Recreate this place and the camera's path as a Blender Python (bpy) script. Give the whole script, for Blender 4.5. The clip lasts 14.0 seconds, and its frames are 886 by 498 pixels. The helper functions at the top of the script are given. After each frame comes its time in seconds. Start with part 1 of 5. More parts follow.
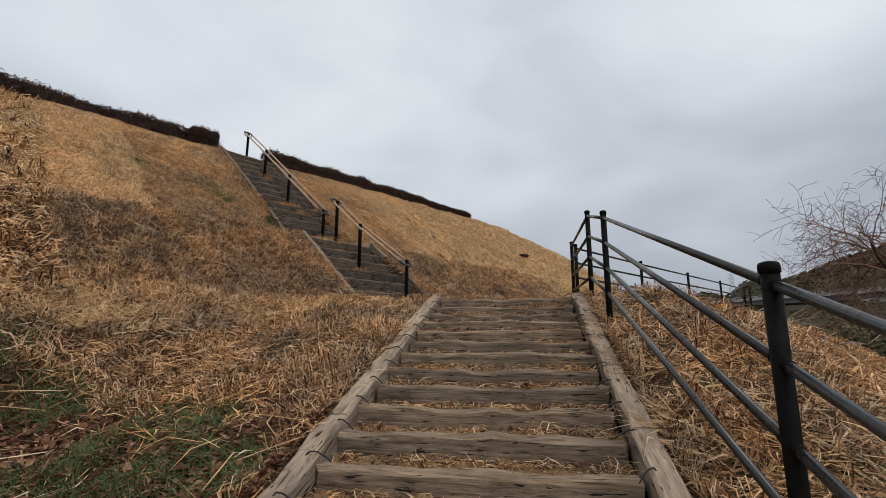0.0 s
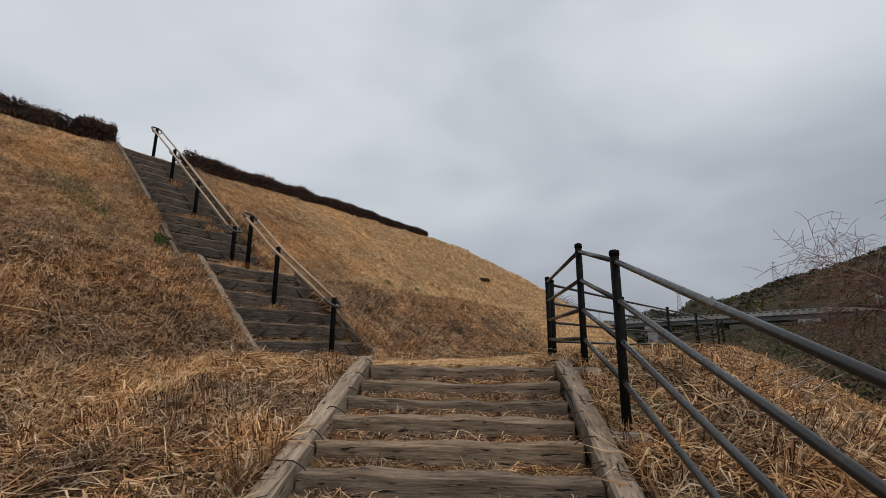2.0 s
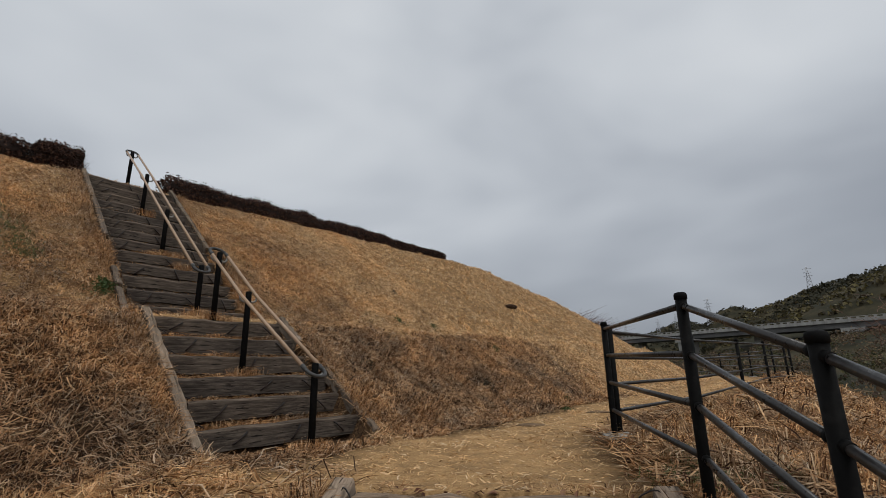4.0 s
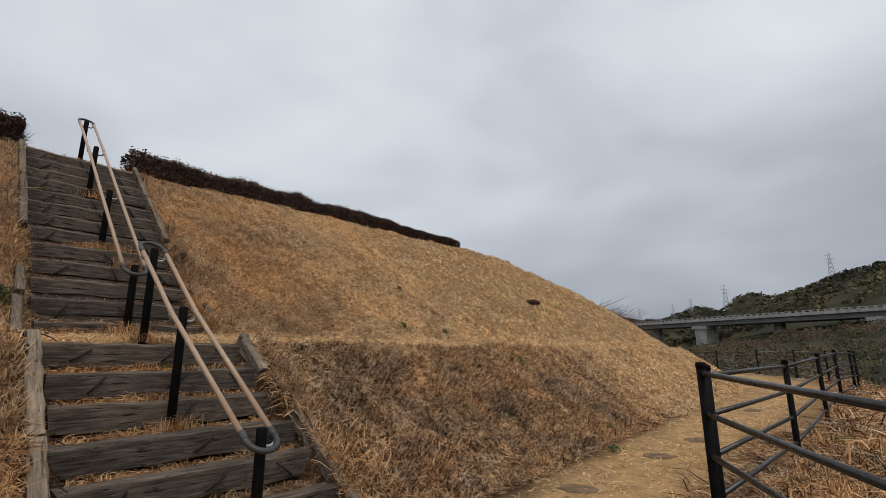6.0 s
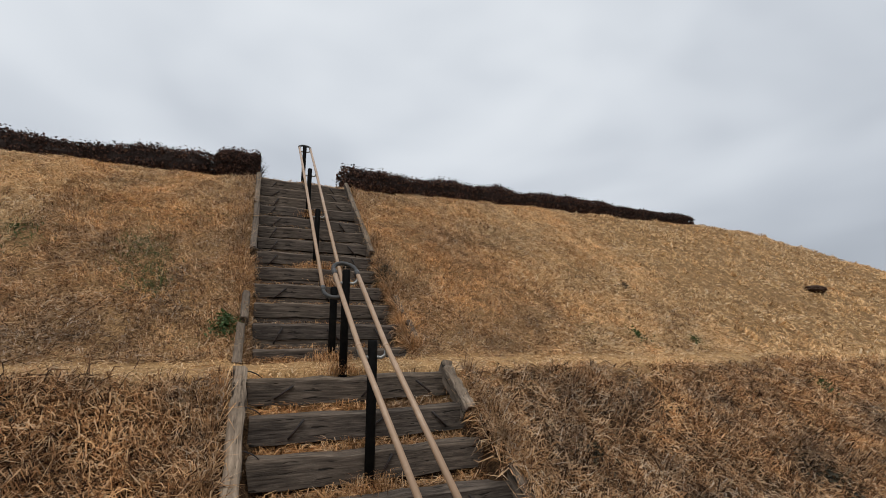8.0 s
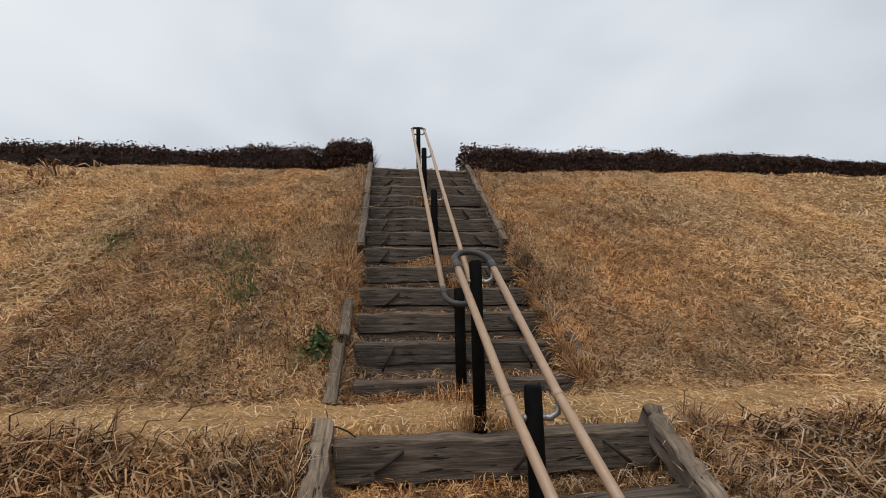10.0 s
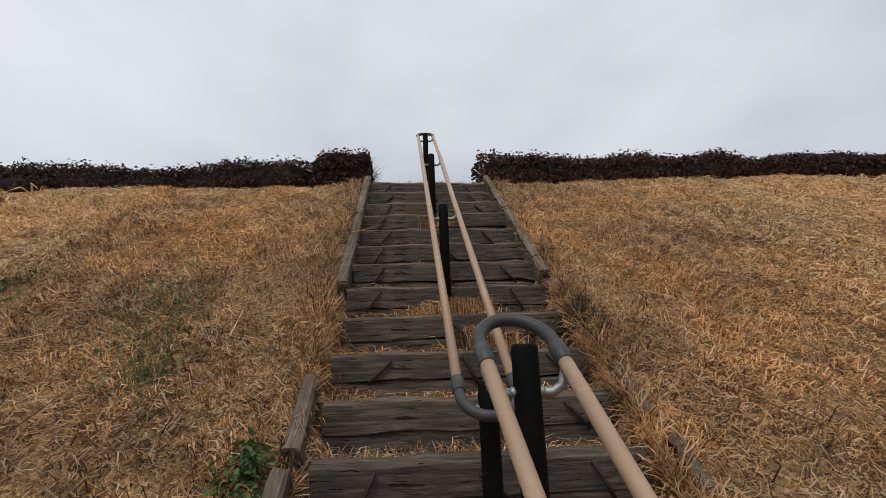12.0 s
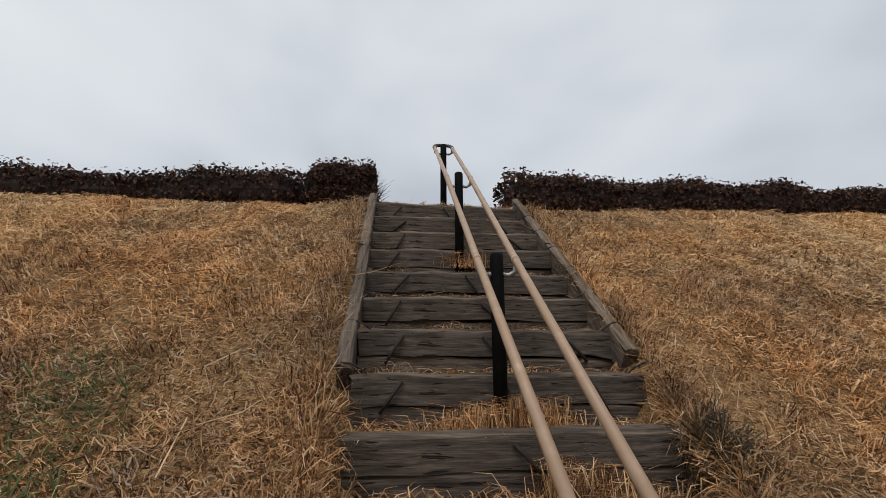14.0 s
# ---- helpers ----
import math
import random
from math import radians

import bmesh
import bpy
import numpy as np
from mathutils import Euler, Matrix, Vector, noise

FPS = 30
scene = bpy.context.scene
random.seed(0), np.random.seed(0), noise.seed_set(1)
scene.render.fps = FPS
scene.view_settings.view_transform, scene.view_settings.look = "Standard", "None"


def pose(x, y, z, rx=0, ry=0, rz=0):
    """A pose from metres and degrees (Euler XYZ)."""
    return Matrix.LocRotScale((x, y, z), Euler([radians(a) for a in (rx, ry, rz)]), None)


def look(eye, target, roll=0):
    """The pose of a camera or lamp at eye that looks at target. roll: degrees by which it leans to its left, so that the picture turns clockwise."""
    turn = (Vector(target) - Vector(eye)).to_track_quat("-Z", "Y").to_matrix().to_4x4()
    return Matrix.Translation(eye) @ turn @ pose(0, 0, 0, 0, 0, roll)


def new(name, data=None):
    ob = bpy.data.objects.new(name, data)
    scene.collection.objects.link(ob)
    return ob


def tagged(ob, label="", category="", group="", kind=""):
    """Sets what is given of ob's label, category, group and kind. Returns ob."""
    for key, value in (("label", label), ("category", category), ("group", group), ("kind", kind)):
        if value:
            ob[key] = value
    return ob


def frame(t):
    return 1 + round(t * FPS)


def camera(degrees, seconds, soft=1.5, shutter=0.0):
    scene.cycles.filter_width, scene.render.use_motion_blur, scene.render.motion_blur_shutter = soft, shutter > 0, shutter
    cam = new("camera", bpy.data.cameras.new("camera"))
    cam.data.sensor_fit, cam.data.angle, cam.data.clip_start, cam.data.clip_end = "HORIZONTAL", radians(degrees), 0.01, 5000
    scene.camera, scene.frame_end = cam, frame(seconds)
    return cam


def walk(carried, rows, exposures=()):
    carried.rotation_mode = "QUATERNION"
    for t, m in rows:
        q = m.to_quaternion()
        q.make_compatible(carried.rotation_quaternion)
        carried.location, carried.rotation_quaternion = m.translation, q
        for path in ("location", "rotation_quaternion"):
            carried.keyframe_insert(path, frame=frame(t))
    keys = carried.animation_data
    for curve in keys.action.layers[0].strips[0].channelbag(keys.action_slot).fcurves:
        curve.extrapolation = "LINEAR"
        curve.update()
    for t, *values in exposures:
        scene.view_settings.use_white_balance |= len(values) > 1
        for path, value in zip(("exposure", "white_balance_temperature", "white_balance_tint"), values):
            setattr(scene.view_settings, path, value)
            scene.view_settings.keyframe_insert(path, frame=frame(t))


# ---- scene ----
cam = camera(87.4, 14.0, soft=0.75)
PATH = [
    (0, (1.323, -0.489, 0.651), (0.968, 1.443, 1.026), 0.0),
    (0.5, (1.252, -0.066, 0.799), (0.974, 1.878, 1.178), 0.7),
    (1, (1.214, 0.397, 0.965), (0.982, 2.342, 1.368), 0.7),
    (1.5, (1.255, 0.882, 1.139), (1.064, 2.832, 1.542), 0.2),
    (2, (1.25, 1.295, 1.284), (1.067, 3.239, 1.719), 0.3),
    (2.5, (1.244, 1.718, 1.486), (1.046, 3.648, 1.974), -0.4),
    (3, (1.24, 2.101, 1.631), (1.025, 4.02, 2.151), -0.4),
    (3.5, (1.186, 2.437, 1.718), (0.931, 4.351, 2.237), -0.4),
    (3.7, (1.16, 2.585, 1.78), (0.901, 4.5, 2.296), -0.8),
    (5.8, (0.955, 4.241, 2.387), (0.641, 6.167, 2.826), -0.6),
    (6, (0.897, 4.35, 2.419), (0.571, 6.274, 2.854), -0.2),
    (6.5, (0.794, 4.656, 2.469), (0.312, 6.559, 2.853), -0.0),
    (7, (0.704, 4.916, 2.62), (0.057, 6.767, 3.012), -0.7),
    (7.5, (0.637, 5.125, 2.729), (-0.239, 6.877, 3.132), -0.5),
    (8, (0.474, 5.339, 2.799), (-0.662, 6.941, 3.175), -0.1),
    (8.5, (0.216, 5.55, 2.873), (-1.098, 7.014, 3.236), -0.2),
    (9, (-0.029, 5.821, 2.922), (-1.451, 7.177, 3.295), -1.0),
    (11.3, (-1.343, 6.895, 3.081), (-2.927, 8.046, 3.488), -1.0),
    (11.5, (-1.423, 6.97, 3.165), (-3.005, 8.117, 3.592), -1.5),
    (12, (-1.592, 7.16, 3.329), (-3.149, 8.325, 3.794), -2.1),
    (12.5, (-1.777, 7.227, 3.438), (-3.354, 8.362, 3.91), -1.5),
    (13, (-2.056, 7.252, 3.561), (-3.619, 8.405, 4.04), -1.3),
    (13.5, (-2.294, 7.352, 3.705), (-3.817, 8.552, 4.197), -1.0),
    (14, (-2.528, 7.476, 3.857), (-4.047, 8.678, 4.356), -0.1),
]
walk(cam, [(t, look(eye, target, roll)) for t, eye, target, roll in PATH],
     exposures=((0, 0.05), (1.5, -0.05), (2.5, -0.2), (3.7, -0.28), (5.8, -0.08), (6.5, 0.03), (9.2, 0.05), (11.3, 0.0), (12.5, -0.03), (14, -0.06)))

# ---- world, sun ----
world = bpy.data.worlds.new("overcast_sky")
scene.world = world
world.use_nodes = True
wn, wl = world.node_tree.nodes, world.node_tree.links
wn.clear()


def wnode(kind, **props):
    n = wn.new(kind)
    for k, v in props.items():
        if k == "op":
            n.operation = v
        elif k == "blend":
            n.data_type, n.blend_type = "RGBA", v
    return n


w_out, w_bg = wnode("ShaderNodeOutputWorld"), wnode("ShaderNodeBackground")
w_sky = wnode("ShaderNodeTexSky")
w_sky.sky_type, w_sky.sun_disc = "NISHITA", False
w_sky.sun_elevation, w_sky.sun_rotation = radians(58), radians(138)
w_sky.dust_density, w_sky.air_density = 4.0, 1.0
w_co = wnode("ShaderNodeTexCoord")
w_map = wnode("ShaderNodeMapping")
w_map.inputs["Scale"].default_value = (1.0, 1.0, 2.2)
w_noise = wnode("ShaderNodeTexNoise")
w_noise.inputs["Scale"].default_value = 1.25
w_noise.inputs["Detail"].default_value = 3.5
w_noise.inputs["Roughness"].default_value = 0.5
w_noise.inputs["Distortion"].default_value = 0.25
wl.new(w_co.outputs["Generated"], w_map.inputs["Vector"])
wl.new(w_map.outputs["Vector"], w_noise.inputs["Vector"])
# a thick dark bank of cloud low over the valley
w_dot = wnode("ShaderNodeVectorMath", op="DOT_PRODUCT")
w_dot.inputs[1].default_value = Vector((0.38, 0.92, 0.06)).normalized()
w_flat, w_unit = wnode("ShaderNodeVectorMath", op="MULTIPLY"), wnode("ShaderNodeVectorMath", op="NORMALIZE")
w_flat.inputs[1].default_value = (1.0, 1.0, 2.2)
wl.new(w_co.outputs["Generated"], w_flat.inputs[0])
wl.new(w_flat.outputs["Vector"], w_unit.inputs[0])
wl.new(w_unit.outputs["Vector"], w_dot.inputs[0])
w_bank = wnode("ShaderNodeMapRange")
w_bank.interpolation_type = "SMOOTHSTEP"
w_bank.inputs["From Min"].default_value, w_bank.inputs["From Max"].default_value = 0.50, 1.0
w_bank.inputs["To Min"].default_value, w_bank.inputs["To Max"].default_value = 0.0, 1.0
wl.new(w_dot.outputs["Value"], w_bank.inputs["Value"])
w_add = wnode("ShaderNodeMath", op="MULTIPLY_ADD")
w_add.inputs[1].default_value = -0.40
wl.new(w_bank.outputs["Result"], w_add.inputs[0])
wl.new(w_noise.outputs["Fac"], w_add.inputs[2])
w_ramp = wnode("ShaderNodeValToRGB")
w_ramp.color_ramp.interpolation = "B_SPLINE"
for i, (p, c) in enumerate(((0.0, (0.25, 0.275, 0.32)), (0.26, (0.41, 0.445, 0.50)), (0.46, (0.64, 0.68, 0.73)), (0.70, (0.81, 0.84, 0.87)))):
    el = w_ramp.color_ramp.elements[i] if i < 2 else w_ramp.color_ramp.elements.new(p)
    el.position, el.color = p, (*c, 1)
wl.new(w_add.outputs["Value"], w_ramp.inputs["Fac"])
w_mix = wnode("ShaderNodeMix", blend="ADD")
w_mix.inputs["Factor"].default_value = 0.006
wl.new(w_ramp.outputs["Color"], w_mix.inputs["A"])
wl.new(w_sky.outputs["Color"], w_mix.inputs["B"])
wl.new(w_mix.outputs["Result"], w_bg.inputs["Color"])
w_bg.inputs["Strength"].default_value = 1.0
wl.new(w_bg.outputs["Background"], w_out.inputs["Surface"])

sun = new("sun", bpy.data.lights.new("sun", "SUN"))
sun.data.energy, sun.data.angle, sun.data.color = 1.5, radians(35), (1.0, 0.97, 0.92)
sun.matrix_world = look((0, 0, 60), (-25, 28, 0))


# ---- materials ----
class Mat:
    """A node material with a few shorthands."""

    def __init__(self, name, rough=0.8, metal=0.0, spec=0.3):
        self.m = bpy.data.materials.new(name)
        self.m.use_nodes = True
        self.n, self.l = self.m.node_tree.nodes, self.m.node_tree.links
        self.b = self.n["Principled BSDF"]
        self.b.inputs["Roughness"].default_value = rough
        self.b.inputs["Metallic"].default_value = metal
        self.b.inputs["Specular IOR Level"].default_value = spec
        self.co = self.n.new("ShaderNodeTexCoord").outputs["Object"]

    def noise(self, scale, detail=3.0, stretch=(1, 1, 1), rough=0.55, dist=0.0):
        mp, tx = self.n.new("ShaderNodeMapping"), self.n.new("ShaderNodeTexNoise")
        mp.inputs["Scale"].default_value = stretch
        tx.inputs["Scale"].default_value, tx.inputs["Detail"].default_value = scale, detail
        tx.inputs["Roughness"].default_value, tx.inputs["Distortion"].default_value = rough, dist
        self.l.new(self.co, mp.inputs["Vector"])
        self.l.new(mp.outputs["Vector"], tx.inputs["Vector"])
        return tx.outputs["Fac"]

    def ramp(self, fac, *stops):
        r = self.n.new("ShaderNodeValToRGB")
        for i, (p, c) in enumerate(stops):
            e = r.color_ramp.elements[i] if i < 2 else r.color_ramp.elements.new(p)
            e.position, e.color = p, (*c, 1)
        self.l.new(fac, r.inputs["Fac"])
        return r.outputs["Color"]

    def mix(self, a, b, fac, kind="MIX"):
        m = self.n.new("ShaderNodeMix")
        m.data_type, m.blend_type = "RGBA", kind
        for key, v in (("A", a), ("B", b)):
            if isinstance(v, tuple):
                m.inputs[key].default_value = (*v, 1)
            else:
                self.l.new(v, m.inputs[key])
        if isinstance(fac, float):
            m.inputs["Factor"].default_value = fac
        else:
            self.l.new(fac, m.inputs["Factor"])
        return m.outputs["Result"]

    def span(self, v, a, b, c=0.0, d=1.0):
        r = self.n.new("ShaderNodeMapRange")
        for k, x in (("From Min", a), ("From Max", b), ("To Min", c), ("To Max", d)):
            r.inputs[k].default_value = x
        self.l.new(v, r.inputs["Value"])
        return r.outputs["Result"]

    def island(self):
        return self.n.new("ShaderNodeNewGeometry").outputs["Random Per Island"]

    def each(self):
        return self.n.new("ShaderNodeObjectInfo").outputs["Random"]

    def attr(self, name):
        a = self.n.new("ShaderNodeAttribute")
        a.attribute_name = name
        return a.outputs["Fac"]

    def colour(self, c):
        if isinstance(c, tuple):
            self.b.inputs["Base Color"].default_value = (*c, 1)
        else:
            self.l.new(c, self.b.inputs["Base Color"])
        return self

    def roughness(self, v):
        self.l.new(v, self.b.inputs["Roughness"])
        return self

    def thin(self, colour, amount):
        """Let light through, as a thin leaf does."""
        t, mx = self.n.new("ShaderNodeBsdfTranslucent"), self.n.new("ShaderNodeMixShader")
        self.l.new(colour, t.inputs["Color"])
        mx.inputs[0].default_value = amount
        self.l.new(self.b.outputs[0], mx.inputs[1])
        self.l.new(t.outputs[0], mx.inputs[2])
        self.l.new(mx.outputs[0], self.n["Material Output"].inputs["Surface"])
        return self

    def bump(self, h, strength=0.5, dist=0.01):
        bp = self.n.new("ShaderNodeBump")
        bp.inputs["Strength"].default_value, bp.inputs["Distance"].default_value = strength, dist
        self.l.new(h, bp.inputs["Height"])
        self.l.new(bp.outputs["Normal"], self.b.inputs["Normal"])
        return self


def straw_material(name, pale, mid, dark, grey, patch=0.7, even=0.0):
    m = Mat(name, 0.75, spec=0.15)
    blade = m.ramp(m.island(), (0.10, dark), (0.46, mid), (0.82, pale), (1.0, grey))
    big = m.span(m.noise(patch, 4.0, rough=0.6), 0.40, 0.62)
    tone = m.mix((0.70, 0.70, 0.74), (1.16, 1.0, 0.82), big)
    tuft = m.span(m.noise(4.2, 4.0, rough=0.65), 0.36, 0.60)
    tone = m.mix(tone, m.mix((0.62, 0.60, 0.60), (1.10, 1.09, 1.07), tuft), 1.0, "MULTIPLY")
    c = m.mix(blade, tone, 1.0 - even, "MULTIPLY")
    m.colour(c).thin(c, 0.18)
    return m.m


def wood_material(name, pale, mid, dark):
    m = Mat(name, 0.88, spec=0.2)
    grain = m.noise(52.0, 7.0, (0.07, 1, 1), 0.7, 0.5)
    fine = m.noise(150.0, 3.0, (0.03, 1, 1), 0.6)
    stain = m.noise(4.5, 4.0, (0.6, 1, 1), 0.6, 0.3)
    c = m.ramp(grain, (0.28, dark), (0.5, mid), (0.74, pale))
    c = m.mix(c, m.ramp(stain, (0.3, (0.55, 0.54, 0.52)), (0.65, (1.12, 1.09, 1.05))), 0.8, "MULTIPLY")
    c = m.mix(c, m.ramp(m.each(), (0.0, (0.78, 0.78, 0.80)), (1.0, (1.16, 1.11, 1.04))), 1.0, "MULTIPLY")
    crack = m.span(m.noise(14.0, 4.0, (0.05, 1, 1), 0.5, 0.8), 0.33, 0.40)
    c = m.mix((0.02, 0.017, 0.014), c, crack)
    slit = m.span(m.noise(46.0, 2.0, (0.16, 1, 1.1), 0.5), 0.31, 0.36)
    c = m.mix((0.018, 0.015, 0.012), c, slit)
    # Light from above painted in: colour lifted near each timber's top face.
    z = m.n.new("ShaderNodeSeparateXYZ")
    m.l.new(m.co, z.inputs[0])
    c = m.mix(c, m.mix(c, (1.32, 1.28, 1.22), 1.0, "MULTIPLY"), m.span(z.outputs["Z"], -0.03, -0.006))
    m.colour(c).bump(m.mix(m.mix(fine, grain, 0.6), slit, 0.4), 0.9, 0.014)
    return m.m


def paint_material(name, base, worn, rough, metal=0.0, spec=0.5):
    m = Mat(name, rough, metal, spec)
    n = m.noise(9.0, 5.0, rough=0.65)
    m.colour(m.mix(base, worn, m.span(n, 0.52, 0.72)))
    m.roughness(m.span(m.noise(30.0, 3.0), 0.3, 0.7, rough - 0.1, rough + 0.15))
    m.bump(m.noise(220.0, 2.0), 0.12, 0.002)
    return m.m


def leaf_material(name, *cols, rough=0.6):
    m = Mat(name, rough, spec=0.25)
    k = len(cols) - 1
    c = m.ramp(m.island(), *[(i / max(k, 1), c) for i, c in enumerate(cols)])
    m.colour(c).thin(c, 0.25)
    return m.m


STRAW = straw_material("dry_straw", (0.80, 0.55, 0.31), (0.55, 0.325, 0.152), (0.115, 0.056, 0.028), (0.78, 0.65, 0.49))
STRAW_BANK = straw_material("matted_straw", (0.78, 0.565, 0.345), (0.43, 0.245, 0.118), (0.05, 0.025, 0.014), (0.76, 0.64, 0.48), 1.1)
STRAW_GOLD = straw_material("short_golden_straw", (0.86, 0.62, 0.35), (0.70, 0.465, 0.235), (0.40, 0.25, 0.125), (0.80, 0.65, 0.45), 0.7, 0.6)
LITTER = leaf_material("dead_leaves", (0.07, 0.028, 0.018), (0.13, 0.052, 0.030), (0.20, 0.09, 0.05), (0.36, 0.22, 0.13))
GREEN = leaf_material("green_blades", (0.05, 0.075, 0.025), (0.085, 0.11, 0.035), (0.14, 0.15, 0.06))
WEED = leaf_material("weed_leaves", (0.04, 0.07, 0.025), (0.07, 0.115, 0.038), (0.105, 0.15, 0.055))
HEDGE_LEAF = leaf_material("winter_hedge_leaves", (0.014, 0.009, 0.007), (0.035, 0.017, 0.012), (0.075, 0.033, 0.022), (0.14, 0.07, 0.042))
TWIG = leaf_material("bare_twigs", (0.07, 0.042, 0.034), (0.16, 0.085, 0.062), (0.27, 0.15, 0.11))
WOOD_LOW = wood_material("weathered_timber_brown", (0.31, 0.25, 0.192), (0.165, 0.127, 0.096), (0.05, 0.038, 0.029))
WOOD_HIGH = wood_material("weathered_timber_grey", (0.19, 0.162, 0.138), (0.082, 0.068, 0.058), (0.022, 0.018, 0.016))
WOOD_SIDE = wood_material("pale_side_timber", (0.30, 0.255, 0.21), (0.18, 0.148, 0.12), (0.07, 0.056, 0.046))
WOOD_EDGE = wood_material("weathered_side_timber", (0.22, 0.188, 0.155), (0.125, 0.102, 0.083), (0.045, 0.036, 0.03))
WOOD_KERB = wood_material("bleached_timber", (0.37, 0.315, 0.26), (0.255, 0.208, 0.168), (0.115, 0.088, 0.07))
IRON = paint_material("rusty_iron", (0.022, 0.018, 0.017), (0.06, 0.035, 0.025), 0.7, 0.4)
BLACK = paint_material("black_painted_steel", (0.005, 0.005, 0.005), (0.012, 0.011, 0.010), 0.65, 0.0, 0.07)
DARKRAIL = paint_material("dark_brown_painted_rail", (0.016, 0.015, 0.0145), (0.04, 0.036, 0.033), 0.32, 0.0, 0.5)
TAN = paint_material("tan_coated_tube", (0.36, 0.24, 0.155), (0.44, 0.31, 0.215), 0.42)
GREYPIPE = paint_material("grey_coated_tube", (0.045, 0.045, 0.044), (0.075, 0.072, 0.07), 0.45, 0.0, 0.3)
ZINC = paint_material("zinc_bracket", (0.30, 0.30, 0.29), (0.20, 0.20, 0.19), 0.5, 0.7)

m = Mat("bridge_concrete", 0.85)
m.colour(m.mix(m.ramp(m.noise(0.25, 5.0), (0.3, (0.30, 0.29, 0.27)), (0.7, (0.42, 0.41, 0.385))), m.ramp(m.noise(0.8, 4.0, (1, 1, 0.1)), (0.35, (0.62, 0.61, 0.6)), (0.6, (1, 1, 1))), 0.8, "MULTIPLY"))
CONCRETE = m.m
# Girders and rear deck: the bridge's underside shade is put into this colour.
m = Mat("bridge_girder_shade", 0.8)
m.colour(m.ramp(m.noise(0.3, 4.0), (0.3, (0.10, 0.10, 0.10)), (0.7, (0.16, 0.155, 0.15))))
GIRDER = m.m
m = Mat("galvanised_lattice", 0.5, 0.6)
m.colour(m.ramp(m.noise(0.4, 3.0), (0.3, (0.30, 0.31, 0.33)), (0.7, (0.42, 0.43, 0.45))))
LATTICE = m.m
m = Mat("flat_stone", 0.95, spec=0.05)
m.colour(m.ramp(m.noise(9.0, 5.0), (0.3, (0.11, 0.074, 0.046)), (0.7, (0.21, 0.14, 0.085)))).bump(m.noise(40.0, 4.0), 0.4, 0.01)
STONE = m.m
m = Mat("tread_soil", 0.95, spec=0.1)
m.colour(m.ramp(m.noise(60.0, 6.0, rough=0.7), (0.25, (0.06, 0.036, 0.022)), (0.5, (0.19, 0.115, 0.06)), (0.75, (0.34, 0.22, 0.115)))).bump(m.noise(90.0, 5.0), 0.8, 0.02)
SOIL = m.m

m = Mat("dark_earth", 0.95, spec=0.1)
m.colour(m.ramp(m.noise(25.0, 5.0), (0.3, (0.025, 0.016, 0.012)), (0.7, (0.075, 0.045, 0.030)))).bump(m.noise(50.0, 4.0), 0.7, 0.02)
DARK_EARTH = m.m

# ground: thatch of dry grass, a trodden path, and woods far off
m = Mat("ground_thatch", 0.92, spec=0.1)
fine, mid, big = m.noise(55.0, 5.0, rough=0.7, dist=1.0), m.noise(7.0, 5.0, rough=0.65), m.noise(0.9, 4.0)
turf = m.ramp(fine, (0.32, (0.035, 0.02, 0.01)), (0.5, (0.23, 0.138, 0.066)), (0.66, (0.58, 0.38, 0.19)))
# Thatch under long grass, near-black: shade between the blades put into its colour.
shaded_thatch = m.ramp(fine, (0.34, (0.008, 0.005, 0.003)), (0.52, (0.045, 0.026, 0.014)), (0.70, (0.17, 0.105, 0.055)))
thatch = m.mix(turf, shaded_thatch, m.attr("rank"))
thatch = m.mix(thatch, m.ramp(mid, (0.32, (0.62, 0.60, 0.60)), (0.62, (1.08, 1.04, 0.98))), 0.9, "MULTIPLY")
path_c = m.ramp(fine, (0.27, (0.19, 0.11, 0.05)), (0.48, (0.39, 0.245, 0.115)), (0.72, (0.54, 0.365, 0.19)))
path_c = m.mix(path_c, m.ramp(m.noise(4.0, 6.0, rough=0.7), (0.36, (0.55, 0.52, 0.50)), (0.60, (1.08, 1.04, 0.98))), 0.8, "MULTIPLY")
near_c = m.mix(thatch, path_c, m.attr("worn"))
woods = m.ramp(m.noise(0.05, 8.0, rough=0.7), (0.30, (0.016, 0.017, 0.011)), (0.46, (0.030, 0.029, 0.017)), (0.58, (0.055, 0.045, 0.025)), (0.72, (0.085, 0.072, 0.030)))
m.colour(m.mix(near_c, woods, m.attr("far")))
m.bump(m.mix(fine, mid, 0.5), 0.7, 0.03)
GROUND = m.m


# ---- mesh helpers ----
def mesh_of(name, verts, faces, material, smooth=False):
    me = bpy.data.meshes.new(name)
    me.from_pydata([tuple(v) for v in verts], [], faces)
    me.materials.append(material)
    if smooth:
        me.polygons.foreach_set("use_smooth", [True] * len(me.polygons))
    me.update()
    return me


def part(name, bm, material, parent, label=""):
    """One mesh object under a thing or part; bm is a bmesh or a ready mesh."""
    if isinstance(bm, bmesh.types.BMesh):
        me = bpy.data.meshes.new(name)
        bm.normal_update()
        bm.to_mesh(me)
        bm.free()
        me.materials.append(material)
    else:
        me = bm
    ob = new(name, me)
    if parent is not None:
        ob.parent = parent
    if label:
        tagged(ob, label)
    return ob


def thing(name, label, category, m=None, group="", kind=""):
    ob = new(name)
    ob.empty_display_size = 0.2
    if m is not None:
        ob.matrix_world = m
    return tagged(ob, label, category, group, kind)


